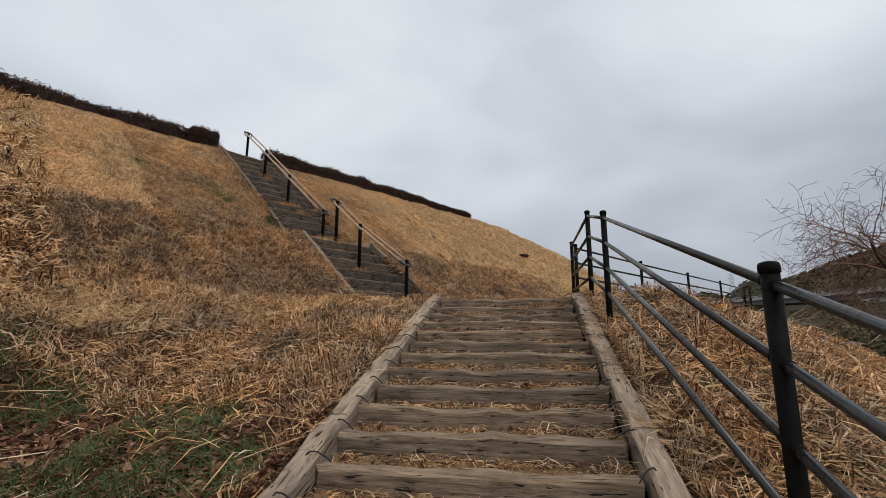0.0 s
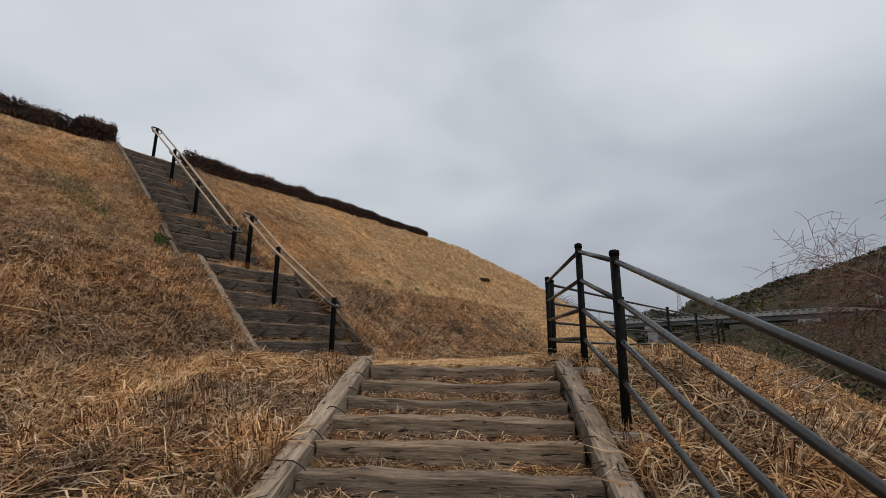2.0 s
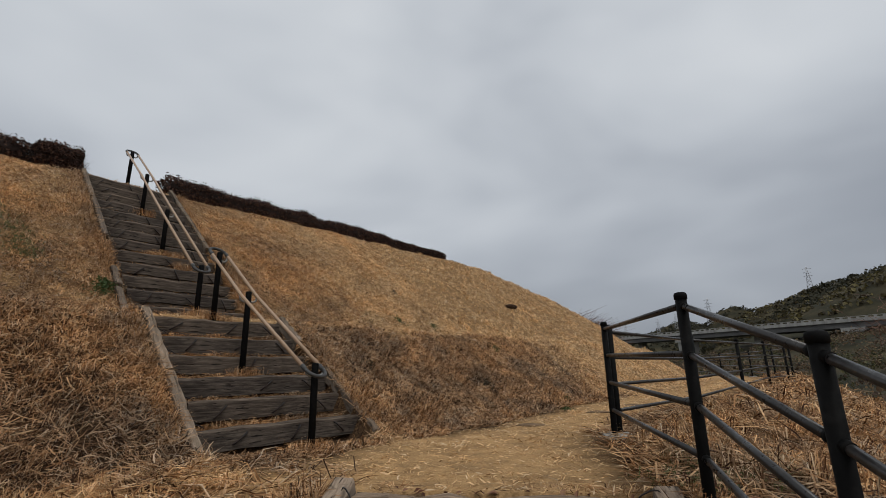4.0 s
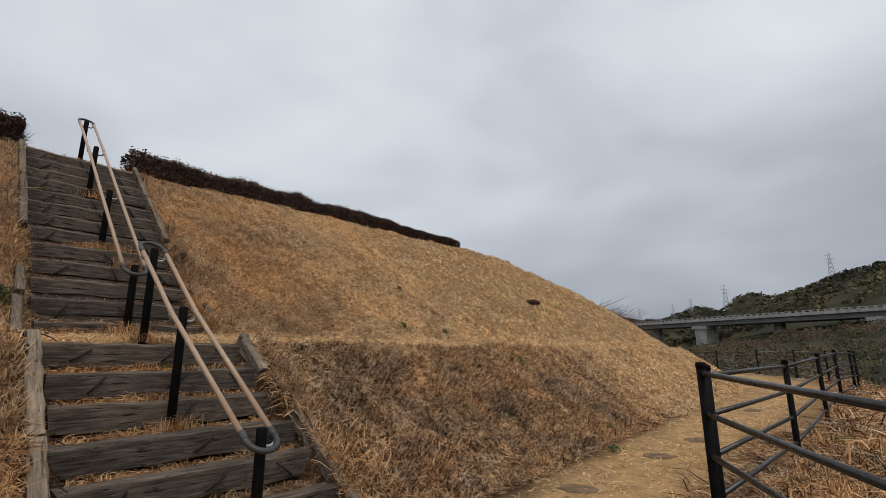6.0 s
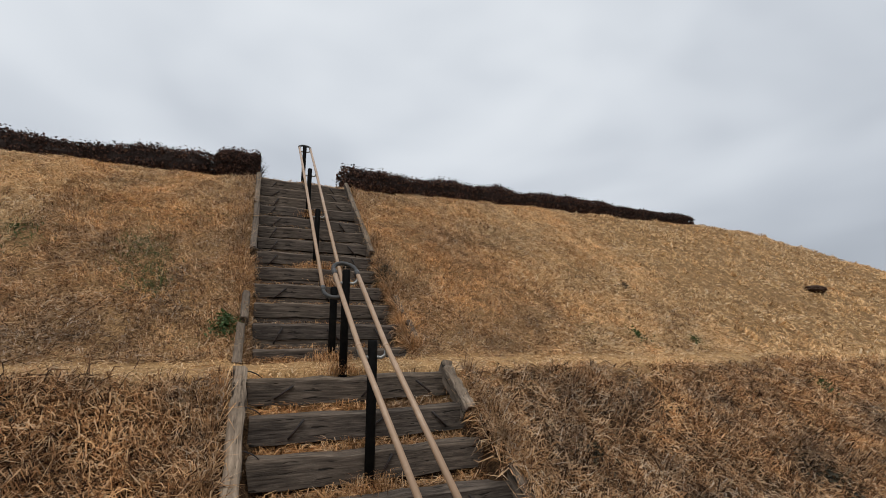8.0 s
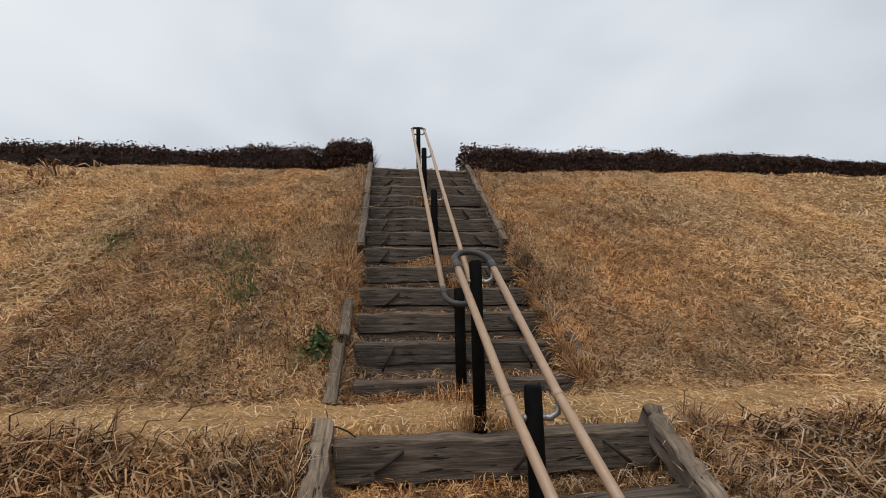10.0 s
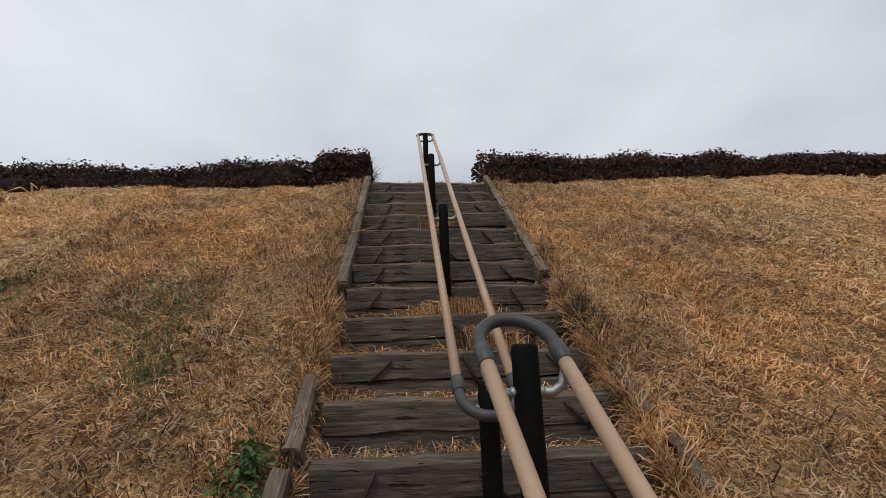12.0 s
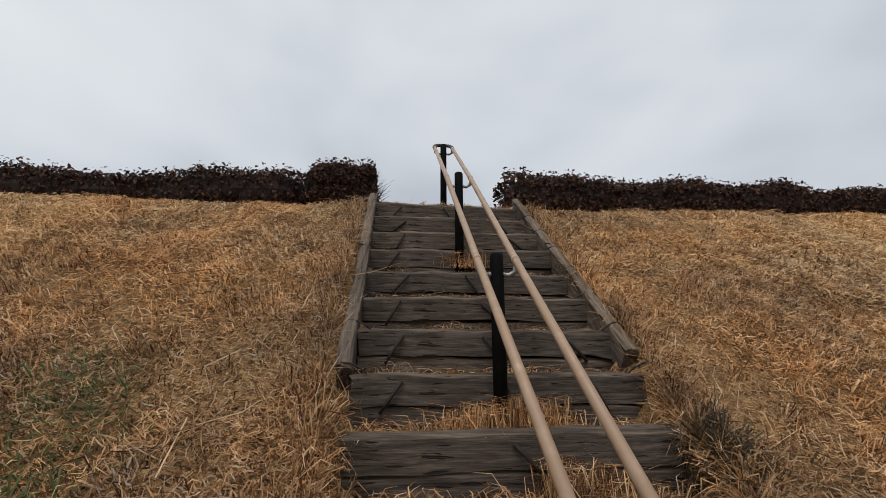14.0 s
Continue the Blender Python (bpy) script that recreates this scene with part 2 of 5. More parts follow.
def tube(points, radius, sides=10, closed=False, caps=True):
    """A round bar along a line of points; radius is one number or one for each point."""
    pts = [Vector(p) for p in points]
    n = len(pts)
    rad = radius if isinstance(radius, (list, tuple)) else [radius] * n
    bm, rings, ref = bmesh.new(), [], None
    for i, p in enumerate(pts):
        a, b = pts[i - 1] if (i or closed) else p, pts[(i + 1) % n] if (i < n - 1 or closed) else p
        t = (b - a).normalized()
        if ref is None:
            ref = t.orthogonal().normalized()
        ref = (ref - t * ref.dot(t)).normalized()
        side = t.cross(ref)
        rings.append([bm.verts.new(p + (ref * math.cos(k * math.tau / sides) + side * math.sin(k * math.tau / sides)) * rad[i]) for k in range(sides)])
    for i in range(n if closed else n - 1):
        r0, r1 = rings[i], rings[(i + 1) % n]
        for k in range(sides):
            f = bm.faces.new((r0[k], r0[(k + 1) % sides], r1[(k + 1) % sides], r1[k]))
            f.smooth = True
    if caps and not closed:
        bm.faces.new(rings[0][::-1]), bm.faces.new(rings[-1])
    return bm


def post_mesh(height, r, sides=14):
    """A round post with a softly rounded top, standing at the origin."""
    prof = [(-0.25, r), (height - 0.012, r), (height - 0.004, r * 0.94), (height, r * 0.8)]
    return tube([(0, 0, z) for z, _ in prof], [q for _, q in prof], sides)


def beam(length, depth, height, seed, rough=0.006, cuts=9):
    """A sawn timber along x with worn, uneven arrises, its top at z = 0, its front at y = 0."""
    rnd = random.Random(seed)
    c = 0.014
    prof = [(c, 0), (depth - c, 0), (depth, -c), (depth, -height), (0, -height), (0, -c * 1.2)]
    verts, faces = [], []
    for i in range(cuts + 1):
        x = -length / 2 + length * i / cuts
        sag, push = rnd.gauss(0, rough * 0.7), rnd.gauss(0, rough * 0.6)
        for j, (y, z) in enumerate(prof):
            verts.append((x + (rnd.gauss(0, 0.008) if i in (0, cuts) else 0), y + push + rnd.gauss(0, rough * 0.35), z + sag + (rnd.gauss(0, rough * 0.5) if z > -height else 0)))
    k = len(prof)
    for i in range(cuts):
        for j in range(k):
            a, b = i * k + j, i * k + (j + 1) % k
            faces.append((a, b, b + k, a + k))
    faces.append(tuple(range(k))[::-1])
    faces.append(tuple(cuts * k + j for j in range(k)))
    faces = [f[::-1] for f in faces]
    return verts, faces


def value_noise(x, y, seed=0):
    """Smooth noise from -1 to 1 on arrays."""
    x, y = np.asarray(x, float), np.asarray(y, float)
    xi, yi = np.floor(x), np.floor(y)
    fx, fy = x - xi, y - yi
    fx, fy = fx * fx * (3 - 2 * fx), fy * fy * (3 - 2 * fy)

    def h(a, b):
        v = np.sin(a * 127.1 + b * 311.7 + seed * 74.7) * 43758.5453
        return (v - np.floor(v)) * 2 - 1
    return (h(xi, yi) * (1 - fx) + h(xi + 1, yi) * fx) * (1 - fy) + (h(xi, yi + 1) * (1 - fx) + h(xi + 1, yi + 1) * fx) * fy


def rough_noise(x, y, size, octaves=4, seed=0):
    t, a = 0.0, 1.0
    for o in range(octaves):
        t = t + a * value_noise(np.asarray(x) / size * 2 ** o, np.asarray(y) / size * 2 ** o, seed + o)
        a *= 0.5
    return t / 1.9


# ---- the lie of the land ----
# the mound's own axes: s climbs its side, w runs along it; origin at the edge of the ledge on the stairs' middle line
OX, OY = -2.22, 8.07
UX, UY = -0.845, 0.535
VX, VY = 0.535, 0.845
MOUND = Matrix(((VX, UX, 0, OX), (VY, UY, 0, OY), (0, 0, 1, 0), (0, 0, 0, 1)))
W_TURN, S_MID = 14.0, 14.4


def sw(x, y):
    dx, dy = np.asarray(x, float) - OX, np.asarray(y, float) - OY
    return UX * dx + UY * dy, VX * dx + VY * dy


def xy(s, w):
    return OX + UX * s + VX * w, OY + UY * s + VY * w


def inward(s, w):
    """How far up the mound's side a place lies; the side bends round at the far end."""
    r = np.hypot(np.maximum(S_MID - s, 0), np.maximum(w - W_TURN, 0))
    bent = np.where(s < S_MID, S_MID - r, S_MID - (w - W_TURN))
    return np.where(w <= W_TURN, s, bent)


def soft_max(a, b, k):
    h = np.clip(0.5 + 0.5 * (a - b) / k, 0, 1)
    return b * (1 - h) + a * h + k * h * (1 - h)


def crest(w):
    return 5.50 + 0.022 * np.clip(w, -10, 11) - 0.40 * np.maximum(w - 11.8, 0)


HILLS = [(62, 330, 74, 110), (48, 330, 66, 90), (38, 345, 53, 60), (32, 365, 50, 45), (27.5, 400, 41, 40), (80, 420, 90, 160),
         (24.4, 950, 98, 60), (19, 1050, 88, 90), (14.5, 900, 58, 80), (10, 1100, 78, 130), (2, 1200, 70, 180), (29, 900, 90, 90), (120, 600, 80, 250), (32, 720, 92, 60)]


def land(x, y, rough=True):
    x, y = np.asarray(x, float), np.asarray(y, float)
    s, w = sw(x, y)
    e = inward(s, w)
    # foot of the mound: level path, falling away with the lower stairs
    t = np.minimum(y - 5.77, 0.0)
    level = 1.15 + 0.016 * np.clip(w, 0, 14)
    g = level + 0.322 * np.where(t > -14, t, -14)
    out = np.minimum(x - 2.75, -4.25 - e)
    out = np.maximum(out + 0.25 * rough_noise(x, y, 1.7, 2, 9), 0)
    g = g - np.where(out < 0.8, 0.3 * out * out, 0.192 + 0.5 * (out - 0.8))
    floor_z = -4.5 + 5.0 * np.clip((np.hypot(x, y) - 25) / 80, 0, 1) + 1.0 * rough_noise(x, y, 30, 3, 21)
    g = soft_max(g, floor_z, 1.0)
    up = np.interp(e, [-30, 0.0, 0.12, 0.62, 0.8, 8.0, 22, 50], [2.5 - 30 * 0.76, 2.49, 2.53, 2.60, 2.70, 8.27, 8.27, -6])
    top = np.maximum(crest(w), 2.55 - 0.3 * np.maximum(w - 26, 0))
    up = -soft_max(-up, -top, 0.25)
    z = soft_max(g, up, 0.12)
    az, r = np.degrees(np.arctan2(x, y)), np.hypot(x, y)
    if np.any(r > 60):
        for a, d, hh, size in HILLS:
            cx, cy = d * math.sin(radians(a)), d * math.cos(radians(a))
            q = np.hypot(x - cx, y - cy) / size
            z = np.maximum(z, -7 + (hh + 7) * np.exp(-0.5 * q * q) * (1 + 0.10 * rough_noise(x, y, 60, 4, 5)))
        z = z + np.where(r > 120, 3.0 * rough_noise(x, y, 26, 3, 3), 0)
    if rough:
        lump = 0.06 * rough_noise(x, y, 0.9, 3, 1) + 0.044 * rough_noise(x, y, 0.30, 2, 2)
        worn = worn_at(x, y)
        z = z + lump * (1 - 0.75 * worn) * np.where(r < 60, 1, 0)
    # beds of the stairs
    in1 = (x > 0.02) & (x < 1.98) & (y < 5.90) & (y > -4.5)
    z = np.where(in1, 1.148 + 0.322 * (y - 5.77) - 0.19, z)
    in2 = (w > -0.84) & (w < np.where(s > -0.78, 0.76, 0.84)) & (s > -1.80) & (s < 0.16)
    z = np.where(in2, np.maximum(2.5 + 0.79 * np.minimum(s, 0) - 0.26, 1.16), z)
    in3 = (w > -0.91) & (w < 0.60) & (s > 0.58) & (s < 4.40)
    z = np.where(in3, np.maximum(2.70 + 0.775 * (np.minimum(s, 4.25) - 0.72) - 0.27, 2.57), z)
    return z


def worn_at(x, y):
    """Where feet have worn the grass down: the level path and the ledge."""
    x, y = np.asarray(x, float), np.asarray(y, float)
    s, w = sw(x, y)
    e = inward(s, w) + 0.18 * rough_noise(x, y, 0.8, 3, 7)
    band = lambda v, a, b, k: np.clip((v - a) / k, 0, 1) * np.clip((b - v) / k, 0, 1)
    path = band(e, -3.7, -1.85, 0.5) * np.clip((y - 5.3) / 0.6, 0, 1) * np.clip((w + 2.6) / 1.2, 0, 1)
    front = band(x + 0.2 * rough_noise(x, y, 0.7, 2, 4), -0.6, 2.0, 0.5) * band(y, 5.6, 8.5, 0.4) * (e < -1.6)
    ledge = 0.9 * band(e, -0.05, 0.75, 0.2)
    return np.clip(np.maximum(np.maximum(path, front), ledge), 0, 1)


def spaced(lo, hi, step, far, grow):
    mid = list(np.arange(lo, hi + step / 2, step))
    a, b, d = [], [], step
    p = hi
    while p < far:
        d *= grow
        p += d
        b.append(p)
    d, p = step, lo
    while p > -far:
        d *= grow
        p -= d
        a.append(p)
    return np.array(a[::-1] + mid + b)


gx, gy = spaced(-9.0, 6.0, 0.11, 2600, 1.075), spaced(-3.0, 18.0, 0.11, 2600, 1.075)
X, Y = np.meshgrid(gx, gy)
Z = land(X, Y)
nx, ny = len(gx), len(gy)
idx = np.arange(nx * ny).reshape(ny, nx)
quads = np.stack([idx[:-1, :-1], idx[:-1, 1:], idx[1:, 1:], idx[1:, :-1]], -1).reshape(-1, 4)
me = bpy.data.meshes.new("ground")
me.from_pydata(np.stack([X, Y, Z], -1).reshape(-1, 3).tolist(), [], quads.tolist())
me.polygons.foreach_set("use_smooth", [True] * len(me.polygons))
me.attributes.new("worn", "FLOAT", "POINT").data.foreach_set("value", worn_at(X, Y).reshape(-1).astype(np.float32))
far_mask = np.clip((np.hypot(X - 2, Y - 6) - 26) / 18, 0, 1) * (inward(*sw(X, Y)) < -4)
far_mask = np.maximum(far_mask, np.clip((np.hypot(X, Y) - 60) / 20, 0, 1))
me.attributes.new("far", "FLOAT", "POINT").data.foreach_set("value", far_mask.reshape(-1).astype(np.float32))
s_, w_ = sw(X, Y)
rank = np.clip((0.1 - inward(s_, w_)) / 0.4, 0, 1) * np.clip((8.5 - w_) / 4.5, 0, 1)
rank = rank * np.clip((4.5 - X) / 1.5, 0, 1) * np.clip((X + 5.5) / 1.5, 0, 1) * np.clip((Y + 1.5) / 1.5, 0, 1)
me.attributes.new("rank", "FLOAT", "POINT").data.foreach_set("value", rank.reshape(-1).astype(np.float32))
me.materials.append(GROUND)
ground = tagged(new("ground", me), "dry grass hillside with a trodden path and far wooded hills", "ground", kind="structure")


def built(x, y):
    """Height of the ground as built, between its mesh points."""
    x, y = np.atleast_1d(np.asarray(x, float)), np.atleast_1d(np.asarray(y, float))
    i, j = np.clip(np.searchsorted(gx, x) - 1, 0, nx - 2), np.clip(np.searchsorted(gy, y) - 1, 0, ny - 2)
    u, v = (x - gx[i]) / (gx[i + 1] - gx[i]), (y - gy[j]) / (gy[j + 1] - gy[j])
    return (Z[j, i] * (1 - u) + Z[j, i + 1] * u) * (1 - v) + (Z[j + 1, i] * (1 - u) + Z[j + 1, i + 1] * u) * v


# ---- timber stairs ----
SHARE = {}


def shared(key, make):
    if key not in SHARE:
        SHARE[key] = make()
    return SHARE[key]


def sleeper_mesh(length, depth, height, k, material, rough=0.006):
    def make():
        v, f = beam(length, depth, height, k, rough)
        return mesh_of("sleeper", v, f, material)
    return shared(("sleeper", length, depth, height, k, material.name), make)


def put(name, me, parent, m):
    ob = new(name, me)
    ob.parent = parent
    ob.matrix_local = m
    return ob


def dog_mesh(dx, dz, key):
    def make():
        bm = tube([(-dx / 2, 0.04, -dz / 2), (-dx / 2, -0.010, -dz / 2), (0, -0.016, 0), (dx / 2, -0.010, dz / 2), (dx / 2, 0.04, dz / 2)], [0.005, 0.009, 0.009, 0.009, 0.005], 6)
        me = bpy.data.meshes.new("iron_dog")
        bm.to_mesh(me)
        bm.free()
        me.materials.append(IRON)
        return me
    return shared(("dog", key), make)


def kerb_staple_mesh():
    def make():
        bm = tube([(-0.03, 0, -0.012), (-0.01, 0, 0.006), (0.03, 0, 0.004), (0.08, 0, -0.018), (0.115, 0, -0.045)], [0.003, 0.0045, 0.0045, 0.0045, 0.003], 6)
        me = bpy.data.meshes.new("kerb_staple")
        bm.to_mesh(me)
        bm.free()
        me.materials.append(IRON)
        return me
    return shared("kerb_staple", make)


def soil_mesh(length, depth, k):
    """The earth fill of one tread, uneven on top."""
    def make():
        rnd = random.Random(k)
        nxs, nys, verts, faces = 22, 6, [], []
        for j in range(nys + 1):
            for i in range(nxs + 1):
                verts.append((-length / 2 + length * i / nxs, depth * j / nys, rnd.gauss(0, 0.007) + 0.010 * math.sin(i * 1.7 + k) - 0.012 * (1 - j / nys) * (0.5 + 0.5 * math.sin(i * 0.8 + k))))
        for j in range(nys):
            for i in range(nxs):
                a = j * (nxs + 1) + i
                faces.append((a, a + 1, a + nxs + 2, a + nxs + 1))
        # skirt down to the bed
        base = len(verts)
        ring = [i for i in range(nxs + 1)]
        verts.extend([(verts[i][0], verts[i][1], -0.3) for i in ring])
        for i in range(nxs):
            faces.append((i + 1, i, base + i, base + i + 1))
        return mesh_of("tread", verts, faces, SOIL, True)
    return shared(("soil", length, depth, k), make)


def lower_stairs():
    st = thing("timber_stairs", "weathered brown timber sleeper steps set in the grassy bank", "stairs", pose(1.0, 5.74, 1.148))
    rnd = random.Random(5)
    run, rise = 0.335, 0.108
    for i in range(26):
        y, z = -run * i, -rise * i
        jx = rnd.uniform(-0.02, 0.02)
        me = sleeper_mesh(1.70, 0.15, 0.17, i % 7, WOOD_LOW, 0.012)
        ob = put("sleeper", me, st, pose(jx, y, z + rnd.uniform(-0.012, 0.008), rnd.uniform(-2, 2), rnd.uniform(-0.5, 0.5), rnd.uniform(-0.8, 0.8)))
        put("tread", soil_mesh(1.72, run - 0.10, i % 4), st, pose(0, y + 0.12, z - 0.022 + rnd.uniform(-0.01, 0.01)))
        for side in (-1, 1):
            put("kerb_staple", kerb_staple_mesh(), st, pose(side * 0.885, y + rnd.uniform(-0.03, 0.06), z + 0.066, rnd.uniform(-8, 8), 0, (0 if side < 0 else 180) + side * rnd.uniform(-5, 50)))
    # side beams, end to end down the slope
    tilt = math.degrees(math.atan(rise / run))
    for side, cuts in ((-1, (0.12, -1.65, -3.20, -5.1, -7.0, -8.8)), (1, (0.10, -2.35, -4.3, -6.3, -8.8))):
        for k in range(len(cuts) - 1):
            a, b = cuts[k], cuts[k + 1]
            n = (a - b) / math.cos(radians(tilt)) - 0.012
            v, f = beam(n, 0.14, 0.17, 40 + k + side, 0.007, 14)
            me = mesh_of("side_beam", v, f, WOOD_KERB)
            mid = (a + b) / 2
            turn = Matrix.Translation((side * 0.945 + (0.07 if side < 0 else 0.07) + rnd.uniform(-0.012, 0.012), mid, mid * rise / run + 0.05 + rnd.uniform(-0.01, 0.01))) @ pose(0, 0, 0, 0, 0, 90) @ pose(0, 0, 0, 0, -tilt, rnd.uniform(-0.5, 0.5))
            put("side_beam", me, st, turn)
    return st


STEPS_MID = [(-0.272 * i, 2.507 - 0.2165 * i, -0.065 + 0.022 * i) for i in range(6)]
STEPS_TOP = [(0.72 + 0.294 * i, 2.70 + 0.2267 * i) for i in range(13)]


def middle_stairs():
    st = thing("timber_stairs", "short flight of grey weathered timber sleepers up to the grassy ledge", "stairs", MOUND)
    rnd = random.Random(8)
    for i, (s, z, c) in enumerate(STEPS_MID):
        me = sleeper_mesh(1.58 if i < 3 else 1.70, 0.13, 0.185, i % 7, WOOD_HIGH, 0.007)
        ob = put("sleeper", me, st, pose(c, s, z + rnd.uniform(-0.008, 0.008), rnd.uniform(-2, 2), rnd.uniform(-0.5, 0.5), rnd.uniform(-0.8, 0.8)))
        put("tread", soil_mesh(1.62, 0.60 if i == 0 else 0.24, 10 + i % 4), st, pose(c, s + 0.10, z - 0.03))
        for k, dx in enumerate((-0.52, 0.08, 0.55)):
            if rnd.random() < 0.85:
                put("iron_dog", dog_mesh(0.10, 0.11, 1), st, pose(c + dx + rnd.uniform(-0.04, 0.04), s - 0.008, z - 0.10, 0, rnd.uniform(-14, 14), 0) @ Matrix.Diagonal((1 if k < 2 else -1, 1, 1, 1)))
        put("kerb_staple", kerb_staple_mesh(), st, pose(-0.875, s + 0.02, z + 0.05, 0, 0, rnd.uniform(-30, 10)))
    tilt = math.degrees(math.atan(0.2165 / 0.272))
    for x, a, b in ((-0.93, 0.03, -0.80), (-0.92, -0.81, -1.62), (0.72, 0.05, -0.36), (0.90, -0.72, -1.62)):
        v, f = beam((a - b) / math.cos(radians(tilt)), 0.095, 0.15 if x < 0 else 0.12, int(x * 10 + a * 100), 0.008, 12)
        mid = (a + b) / 2
        put("side_beam", mesh_of("side_beam", v, f, WOOD_SIDE), st, Matrix.Translation((x + 0.065, mid, 2.53 + mid * 0.796 + (0.05 if x < 0 else 0.035))) @ pose(0, 0, 0, 0, 0, 90 if x < 0 else 96) @ pose(0, 0, 0, 0, -tilt, 0))
    return st


def upper_stairs():
    st = thing("timber_stairs", "steep flight of dark grey timber sleepers climbing to the hedge", "stairs", MOUND)
    rnd = random.Random(11)
    for i, (s, z) in enumerate(STEPS_TOP):
        c = -0.115 - 0.0055 * i
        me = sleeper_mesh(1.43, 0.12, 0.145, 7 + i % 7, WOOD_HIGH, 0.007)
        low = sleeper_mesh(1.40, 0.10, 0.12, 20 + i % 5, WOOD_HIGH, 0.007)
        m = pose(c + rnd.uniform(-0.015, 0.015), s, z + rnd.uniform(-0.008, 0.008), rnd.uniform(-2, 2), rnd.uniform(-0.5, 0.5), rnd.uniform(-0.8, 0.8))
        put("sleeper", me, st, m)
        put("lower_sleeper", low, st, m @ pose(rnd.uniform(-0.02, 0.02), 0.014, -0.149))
        put("tread", soil_mesh(1.42, 0.5 if i == 12 else 0.26, 20 + i % 4 + (8 if i == 12 else 0)), st, pose(c, s + 0.09, z - 0.018))
        for k, dx in enumerate((-0.50, 0.05, 0.48)):
            if rnd.random() < 0.85:
                put("iron_dog", dog_mesh(0.10, 0.13, 2), st, pose(c + dx + rnd.uniform(-0.04, 0.04), s - 0.008, z - 0.105, 0, rnd.uniform(-14, 14), 0) @ Matrix.Diagonal((1 if k < 1 else -1, 1, 1, 1)))
        if i > 4:
            for side in (-1, 1):
                put("kerb_staple", kerb_staple_mesh(), st, pose(c + side * 0.755, s + 0.02, z + 0.045, 0, 0, (0 if side < 0 else 180) + rnd.uniform(-20, 20)))
    tilt = math.degrees(math.atan(0.2267 / 0.294))
    for x, a, b in ((-0.93, 4.40, 3.35), (-0.92, 3.34, 2.2), (-0.95, 1.42, 1.05), (-0.97, 0.98, 0.55), (0.545, 4.40, 3.45), (0.56, 3.44, 2.3), (0.64, 1.45, 1.15), (0.68, 1.05, 0.80)):
        v, f = beam((a - b) / math.cos(radians(tilt)), 0.075, 0.16, int(x * 10 + a * 100), 0.004, 8)
        mid = (a + b) / 2
        put("side_beam", mesh_of("side_beam", v, f, WOOD_EDGE), st, Matrix.Translation((x + 0.06, mid, 2.70 + 0.771 * (mid - 0.72) + 0.04)) @ pose(0, 0, 0, 0, 0, 90) @ pose(0, 0, 0, 0, -tilt, 0))
    return st


lower_stairs(), middle_stairs(), upper_stairs()


# ---- handrails up the middle of the stairs ----
def handrail(label, line, posts, w_of):
    """Two tan tubes side by side, closed by a grey loop at each end, on black posts. line: (s, z) points; posts: (s, foot, top)."""
    hr = thing("handrail", label, "handrail", MOUND)
    half, r = 0.095, 0.0185
    P = [Vector((w_of(s), s, z)) for s, z in line]
    d0, d1 = (P[1] - P[0]).normalized(), (P[-1] - P[-2]).normalized()
    side = Vector((1, 0, 0))
    for k in (-1, 1):
        a, b = P[0] + side * half * k, P[-1] + side * half * k
        part("rail", tube([a, *[p + side * half * k for p in P[1:-1]], b], r, 14), TAN, hr)
        for c, d in ((a, d0), (b, -d1)):
            part("collar", tube([c - d * 0.035, c - d * 0.032, c + d * 0.03, c + d * 0.033], [r, 0.0222, 0.0222, r], 14), GREYPIPE, hr)
        for p in P[1:-1]:
            c = p + side * half * k
            part("collar", tube([c - d0 * 0.012, c - d0 * 0.010, c + d0 * 0.010, c + d0 * 0.012], [r, r * 1.14, r * 1.14, r], 14), TAN, hr)
    for c, d, name in ((P[0], -d0, "lower_loop"), (P[-1], d1, "upper_loop")):
        pts = [c - side * half, c - side * half + d * 0.045]
        pts += [c + d * (0.045 + 0.105 * math.sin(math.pi * q / 14)) - side * half * math.cos(math.pi * q / 14) for q in range(1, 14)]
        pts += [c + side * half + d * 0.045, c + side * half]
        part(name, tube(pts, 0.0182, 14), GREYPIPE, hr)
    for s, foot, top in posts:
        c = Vector((w_of(s), s, foot))
        po = part("post", post_mesh(top - foot, 0.033), BLACK, hr)
        po.location = c
        z = np.interp(s, [p[0] for p in line], [p[1] for p in line])
        for k in (-1, 1):
            br = part("bracket", tube([(0.03 * k, 0, z - foot - 0.075), (0.06 * k, 0, z - foot - 0.078), (0.088 * k, 0, z - foot - 0.062), (0.1 * k, 0, z - foot - 0.015)], 0.0125, 8), ZINC, po)
            part("bolt", tube([(0.028 * k, 0, z - foot - 0.075), (0.040 * k, 0, z - foot - 0.075), (0.046 * k, 0, z - foot - 0.075)], [0.014, 0.013, 0.006], 10), ZINC, po)
    return hr


handrail("tan double tube handrail with grey loops above the short flight", [(-1.72, 1.93), (-0.57, 2.745), (0.14, 3.335)], [(-1.76, 1.20, 1.97), (-0.57, 1.76, 2.785), (0.125, 2.52, 3.36)],
         lambda s: -0.155 - 0.098 * (s - 0.14))
handrail("tan double tube handrail with grey loops above the steep flight", [(0.60, 3.245), (2.10, 4.37), (3.37, 5.34), (4.52, 6.18)],
         [(0.57, 2.56, 3.26), (2.10, 3.60, 4.40), (3.37, 4.55, 5.38), (4.52, 5.40, 6.21)], lambda s: -0.178)


